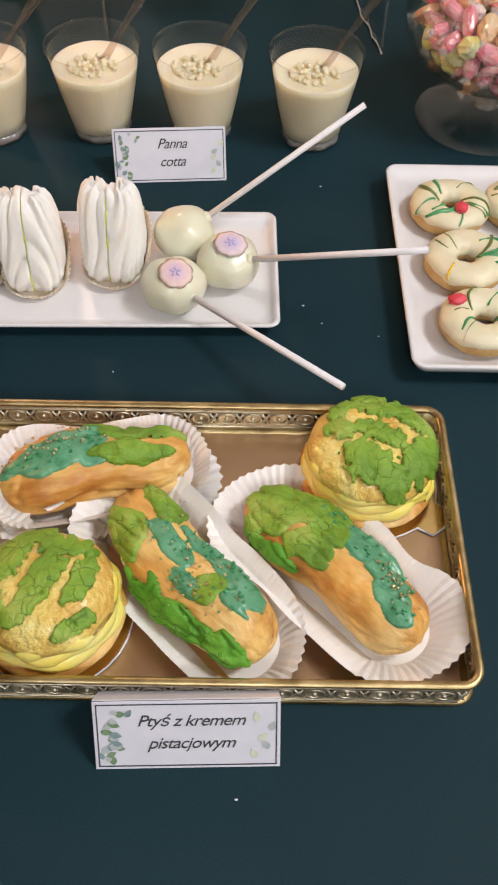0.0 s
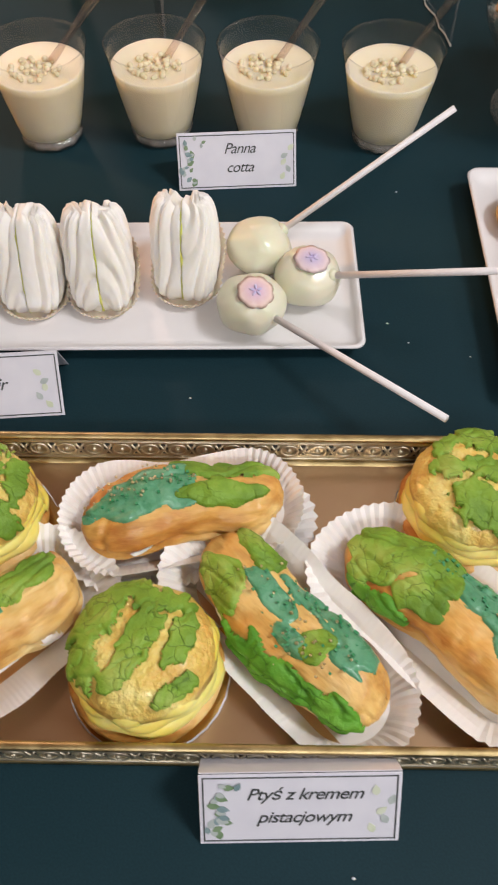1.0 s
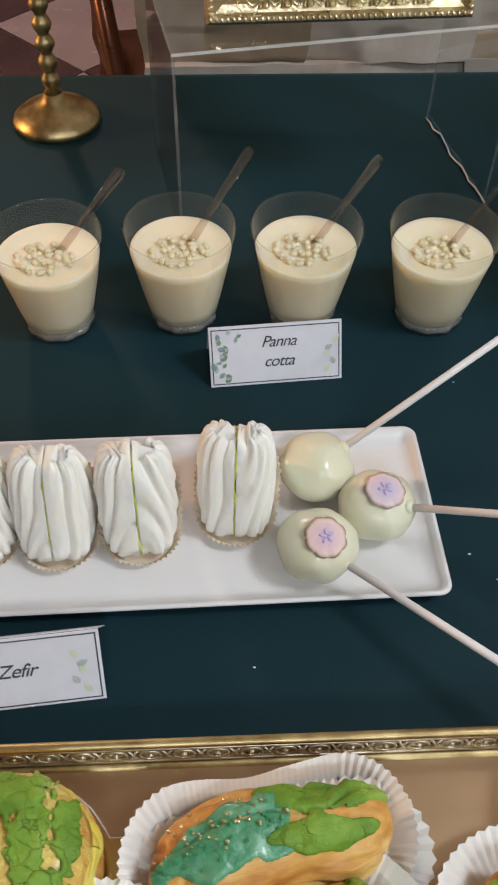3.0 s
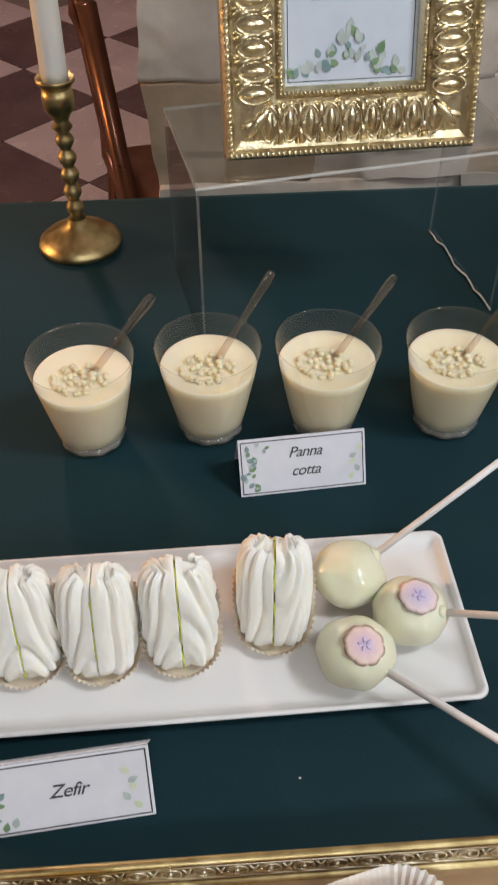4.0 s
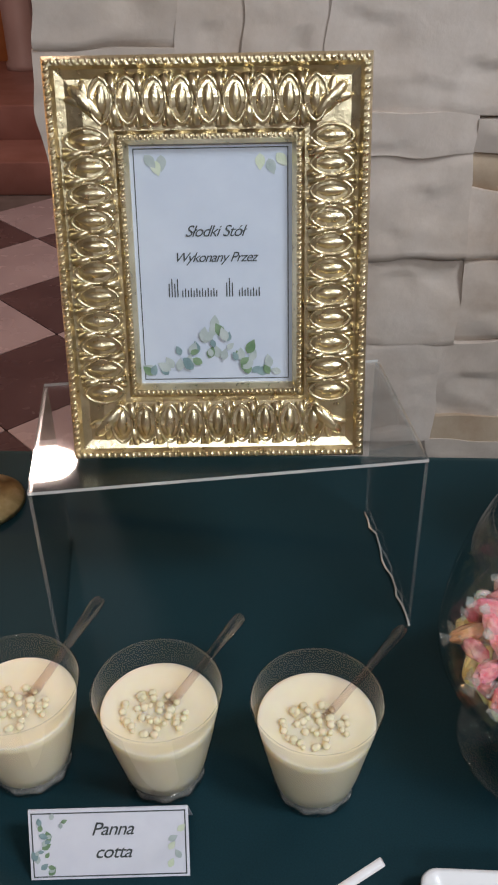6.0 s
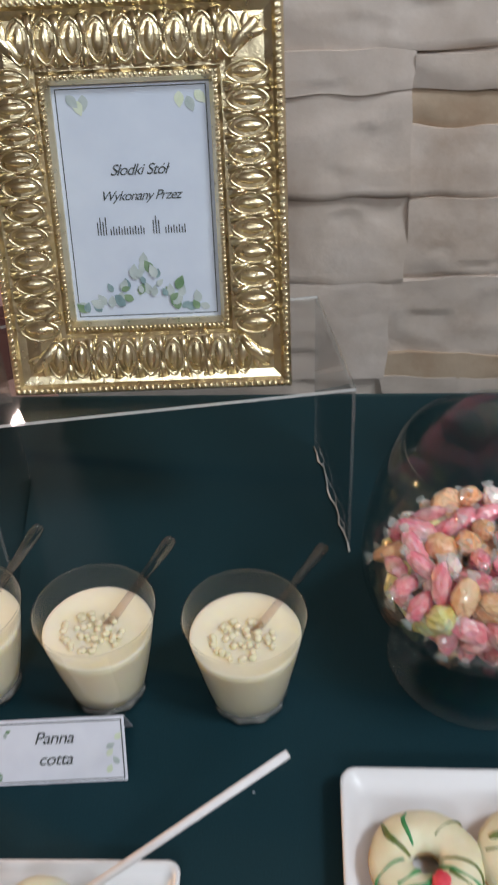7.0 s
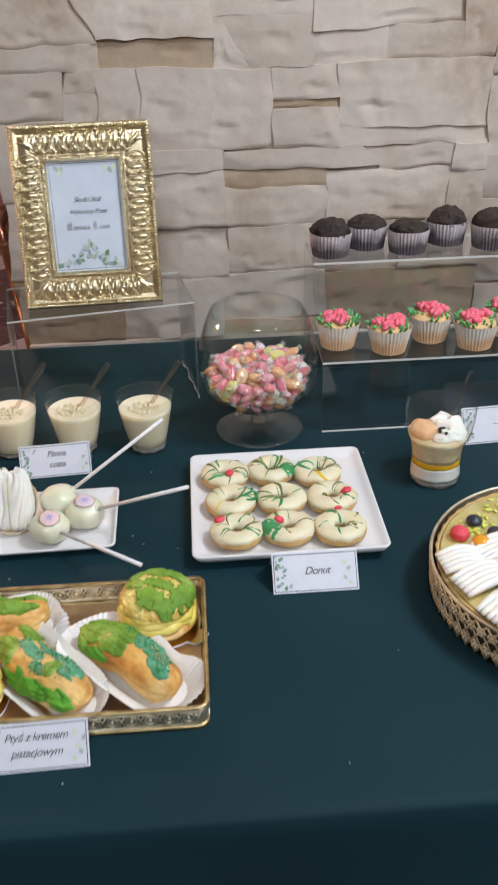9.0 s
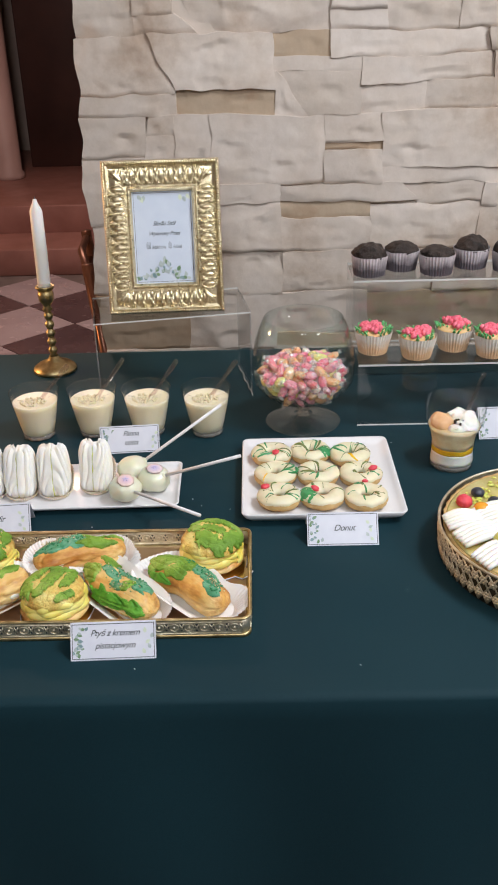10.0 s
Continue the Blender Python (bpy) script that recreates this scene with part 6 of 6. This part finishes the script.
# ---- chairs in the hall ----
def chair(place):
    c = thing("banquet_chair", "rose copper lacquered banquet chair with a spindle back", "chair", place, "banquet chairs")
    for x in (-0.19, 0.19):
        part("front_leg", tube([(x, -0.19, 0), (x, -0.19, 0.44)], 0.015, 10), COPPER, c)
        part("back_leg", tube([(x * 0.95, 0.22, 0), (x, 0.19, 0.44), (x * 0.93, 0.23, 0.92)], 0.015, 10), COPPER, c)
    part("seat", solid_box(-0.205, -0.205, 0.43, 0.205, 0.205, 0.465, bevel=0.012, seg=3), COPPER, c)
    for z in (0.90, 0.83, 0.55):
        part("back_rail", tube([(-0.185, 0.19 + 0.04 * (z - 0.44) / 0.48, z), (0, 0.205 + 0.04 * (z - 0.44) / 0.48, z + 0.01), (0.185, 0.19 + 0.04 * (z - 0.44) / 0.48, z)], 0.011, 8), COPPER, c)
    for k in range(6):
        x = -0.13 + 0.052 * k
        part("spindle", tube([(x, 0.202, 0.56), (x, 0.225, 0.83)], [0.008, 0.008], 8), COPPER, c)
    for z in (0.16, 0.24):
        part("stretcher", tube([(-0.19, -0.19, z), (0.19, -0.19, z)], 0.009, 8), COPPER, c)
        part("stretcher", tube([(-0.185, 0.21, z), (0.185, 0.21, z)], 0.009, 8), COPPER, c)


chair(pose(0.03, 1.12, 0, 0, 0, 100) @ Matrix.Diagonal((1, 1, 0.87, 1)))
chair(pose(-1.35, 2.9, 0, 0, 0, 60))

# ---- crumbs on the cloth ----
rng = random.Random(77)
bm = bmesh.new()
for x, y in ((0.152, -0.142), (0.205, -0.172), (0.35, -0.49), (0.11, -0.49), (0.50, -0.33), (0.165, -0.16), (0.455, 0.02), (0.02, -0.21), (0.42, -0.36), (0.17, 0.0)):
    ball(bm, (x, y, TABLE + 0.0008), rng.uniform(0.0004, 0.0009), 6, 4, (1.3, 0.8, 0.6))
tagged(part("crumbs", bm, MERINGUE), "few white crumbs scattered on the teal cloth", "crumbs", kind="stuff")

# ---- floor tiles, laid on the diagonal ----
TILE = 0.40
tile_mesh = []
for mt in (TILE_L, TILE_D):
    tile_mesh.append(finish("tile", slab(round_rect(TILE - 0.004, TILE - 0.004, 0.004, 2), -0.011, 0.0), mt, smooth=False))
c45 = math.cos(math.pi / 4)
for i in range(-16, 17):
    for j in range(-16, 17):
        x, y = -0.9 + (i - j) * TILE * c45, 2.2 + (i + j) * TILE * c45
        if -2.7 < x < 1.2 and 0.75 < y < 3.35:
            ob = new("tile", tile_mesh[(i + j) % 2 if (i * 7 + j * 3) % 5 else 0])
            ob.parent, ob.matrix_basis = part_floor, pose(x, y, 0, 0, 0, 45)

# ---- stone pieces of the wall ----
def warp(x, z):
    """Bends the courses a little, alike for neighbours, so that joints wander and slant."""
    return x + 0.010 * nz((x, z, 1.0), 7) + 0.0055 * nz((x, z, 2.0), 24), z + 0.007 * nz((x * 0.7, z, 5.0), 6) + 0.0048 * nz((x, z, 6.0), 22)


def stone_mesh(x0, z0, x1, z1, seed, proud, left, right, mat):
    """One cast stone: split face with broken facets, slanting ends, its back set into the wall."""
    rng = random.Random(seed)
    w, h = x1 - x0, z1 - z0
    nx, nzz = max(4, int(w / 0.0045)), max(4, int(h / 0.0045))
    chips = []
    for _ in range(2 + int(w * h * 160)):
        a = rng.choice((math.pi / 2, -math.pi / 2, -math.pi / 2, 0, math.pi)) + rng.uniform(-0.75, 0.75)
        d = Vector((math.cos(a), math.sin(a)))
        reach = abs(d.x) * w / 2 + abs(d.y) * h / 2
        chips.append((d, reach * rng.uniform(0.35, 0.97), rng.uniform(0.05, 0.22), rng.uniform(0.0012, 0.0038), rng.random() * 50))
    ledges = [(rng.uniform(0.2, 0.8), rng.uniform(0.0, 0.6), rng.uniform(0.25, 0.5), rng.uniform(-0.10, 0.10), rng.uniform(0.0015, 0.0040)) for _ in range(int(h / 0.035))]
    tiltx, tiltz = rng.uniform(-0.012, 0.012), rng.uniform(-0.03, 0.05)
    bm = bmesh.new()
    grid = []
    for i in range(nx + 1):
        col = []
        for j in range(nzz + 1):
            u, v = i / nx, j / nzz
            z = z0 + h * v
            xa, xb = x0 + left * v, x1 + right * v
            x = xa + (xb - xa) * u
            wob = nz((x, z, seed), 16)
            p = Vector(((u - 0.5) * w, (v - 0.5) * h))
            q = 0.0010 * nz((x, z, 3.0), 8) + 0.0007 * nz((x, z, seed), 60) + 0.0010 * nz((x * 0.6, z * 1.7, seed), 30)
            for d, at, slope, most, k in chips:
                over = p.dot(d) - at + 0.012 * wob + 0.004 * nz((x, z, k), 34)
                if over > 0:
                    q -= min(most, slope * over)
            for lv, lu, span, lean, deep in ledges:
                along = (u - lu) / span
                if 0 < along < 1:
                    drop = lv + lean * along + 0.05 * wob - v
                    if 0 < drop < 0.35:
                        q -= deep * math.sin(math.pi * along) * (1 - drop / 0.35)
            y = -proud - q + tiltx * (u - 0.5) * w + tiltz * (v - 0.5) * h
            foot = v * h
            y += 0.0045 * max(0.0, 1 - foot / 0.0042) * max(0.0, nz((x, z0, 8.0), 7) + 0.18) * 2.6
            x, z = warp(x, z)
            col.append(bm.verts.new((x, min(0.004, y), z)))
        grid.append(col)
    for i in range(nx):
        for j in range(nzz):
            bm.faces.new((grid[i][j], grid[i + 1][j], grid[i + 1][j + 1], grid[i][j + 1]))
    rim = [grid[i][0] for i in range(nx + 1)] + [grid[nx][j] for j in range(1, nzz + 1)] + [grid[i][nzz] for i in range(nx - 1, -1, -1)] + [grid[0][j] for j in range(nzz - 1, 0, -1)]
    rim = [bm.verts.new(v.co) for v in rim]
    back = [bm.verts.new((v.co.x, 0.011, v.co.z)) for v in rim]
    for k in range(len(rim)):
        bm.faces.new((rim[k], rim[(k + 1) % len(rim)], back[(k + 1) % len(back)], back[k]))
    bmesh.ops.recalc_face_normals(bm, faces=bm.faces)
    me = bpy.data.meshes.new("stone")
    bm.to_mesh(me)
    bm.free()
    for f in me.polygons:
        f.use_smooth = True
    me.materials.append(mat)
    return me


GAP = 0.0013  # the courses leave 2 mm; neighbours meet and lap a little
stone_count = 0
OCHRE_SPOTS = ((0.337, 0.549), (0.43, 0.376), (0.40, 0.262), (0.05, 0.04), (0.55, 0.04), (0.68, 0.04), (0.20, 0.455), (0.40, 0.002))


def lay_stone(x0, z0, x1, z1, left=0.0, right=0.0):
    """x and z above the table top; left and right shift the upper corners."""
    global stone_count
    stone_count += 1
    rng = random.Random(stone_count * 31)
    proud = 0.0085 + 0.0025 * nz((x0, z0, 4.0), 5) + rng.choice((0.0, 0.0005, 0.001, 0.002, 0.0045))
    ochre = any(x0 < x < x1 and z0 < z < z1 for x, z in OCHRE_SPOTS) or (z0 > 0.7 and rng.random() < 0.08)
    ob = new("stone", stone_mesh(x0 - GAP, TABLE + z0 - GAP, x1 + GAP, TABLE + z1 + GAP, stone_count * 1.37, proud - (0.003 if ochre else 0), left, right, OCHRE_STONE if ochre else STONE))
    ob.parent = wall
    ob.matrix_basis = pose(0, WALL_Y, 0)


# courses seen beside and above the table: x from, z from, x to, z to, slants; z above the table top
L = WALL_L
COURSE_TOP = (
    (L + 0.004, .573, .040, .680), (.042, .602, .104, .680), (.042, .573, .153, .600, 0, -.045), (.155, .573, .391, .680, -.062, 0),
    (.393, .605, .487, .680), (.393, .573, .487, .603), (.489, .573, .610, .680), (.612, .573, .74, .680),
)
COURSE_UPPER = (
    (L, .474, .104, .571, 0, -.047), (.106, .479, .287, .571, -.047, 0), (L, .437, .104, .472), (.106, .437, .287, .477),
    (.289, .533, .389, .571), (.391, .531, .671, .571), (.289, .508, .445, .531), (.447, .487, .671, .529), (.289, .437, .353, .506, 0, -.062), (.355, .437, .445, .506, -.062, 0),
    (.447, .437, .565, .485), (.567, .437, .677, .485), (.679, .437, .74, .529), (.673, .531, .74, .571),
)
COURSE_MIDDLE = (
    (L - .002, .362, .043, .435), (.045, .402, .096, .435, .006, 0), (.045, .340, .096, .400), (.098, .340, .170, .435),
    (.172, .314, .381, .435), (.383, .385, .487, .435), (.383, .370, .487, .383), (.383, .310, .487, .368), (.489, .338, .74, .435), (.489, .310, .74, .336),
)
COURSE_EYE = (
    (L - .004, .240, .043, .360), (.045, .240, .170, .338), (.172, .277, .299, .312), (.301, .277, .556, .308, 0, -.033), (.558, .270, .682, .308, -.033, 0), (.684, .262, .74, .308),
    (.172, .185, .299, .275), (.301, .246, .470, .275), (.301, .181, .470, .244), (.472, .179, .682, .268), (.684, .179, .74, .260),
)
COURSE_LOW = (
    (L - .002, .098, .080, .238), (.082, .098, .170, .238), (.172, .098, .299, .183), (.301, .100, .470, .179), (.472, .095, .600, .177), (.602, .095, .74, .177),
)
COURSE_FOOT = (
    (L, -.020, .110, .096), (.112, -.020, .290, .096), (.292, .010, .470, .098), (.472, -.02, .600, .093), (.602, -.02, .74, .093), (.292, -.02, .470, .008),
)
for course in (COURSE_TOP, COURSE_UPPER, COURSE_MIDDLE, COURSE_EYE, COURSE_LOW, COURSE_FOOT):
    for stone in course:
        lay_stone(*stone)
rng = random.Random(9)


def fill_courses(x0, x1, z0, z1):
    z = z0
    while z < z1 - 0.02:
        h = min(rng.uniform(0.07, 0.13), z1 - z)
        if z1 - z - h < 0.05:
            h = z1 - z
        x = x0
        while x < x1 - 0.01:
            w = min(rng.uniform(0.14, 0.36), x1 - x)
            if x1 - x - w < 0.08:
                w = x1 - x
            if rng.random() < 0.35 and h > 0.08:
                k = rng.uniform(0.35, 0.65)
                lay_stone(x + 0.001, z + 0.001, x + w - 0.001, z + h * k - 0.001)
                lay_stone(x + 0.001, z + h * k + 0.001, x + w - 0.001, z + h - 0.001)
            else:
                lay_stone(x + 0.001, z + 0.001, x + w - 0.001, z + h - 0.001)
            x += w
        z += h


fill_courses(L, 1.75, 0.680, 1.93)
fill_courses(0.74, 1.75, -0.02, 0.680)
fill_courses(L, 1.0, -0.74, -0.02)
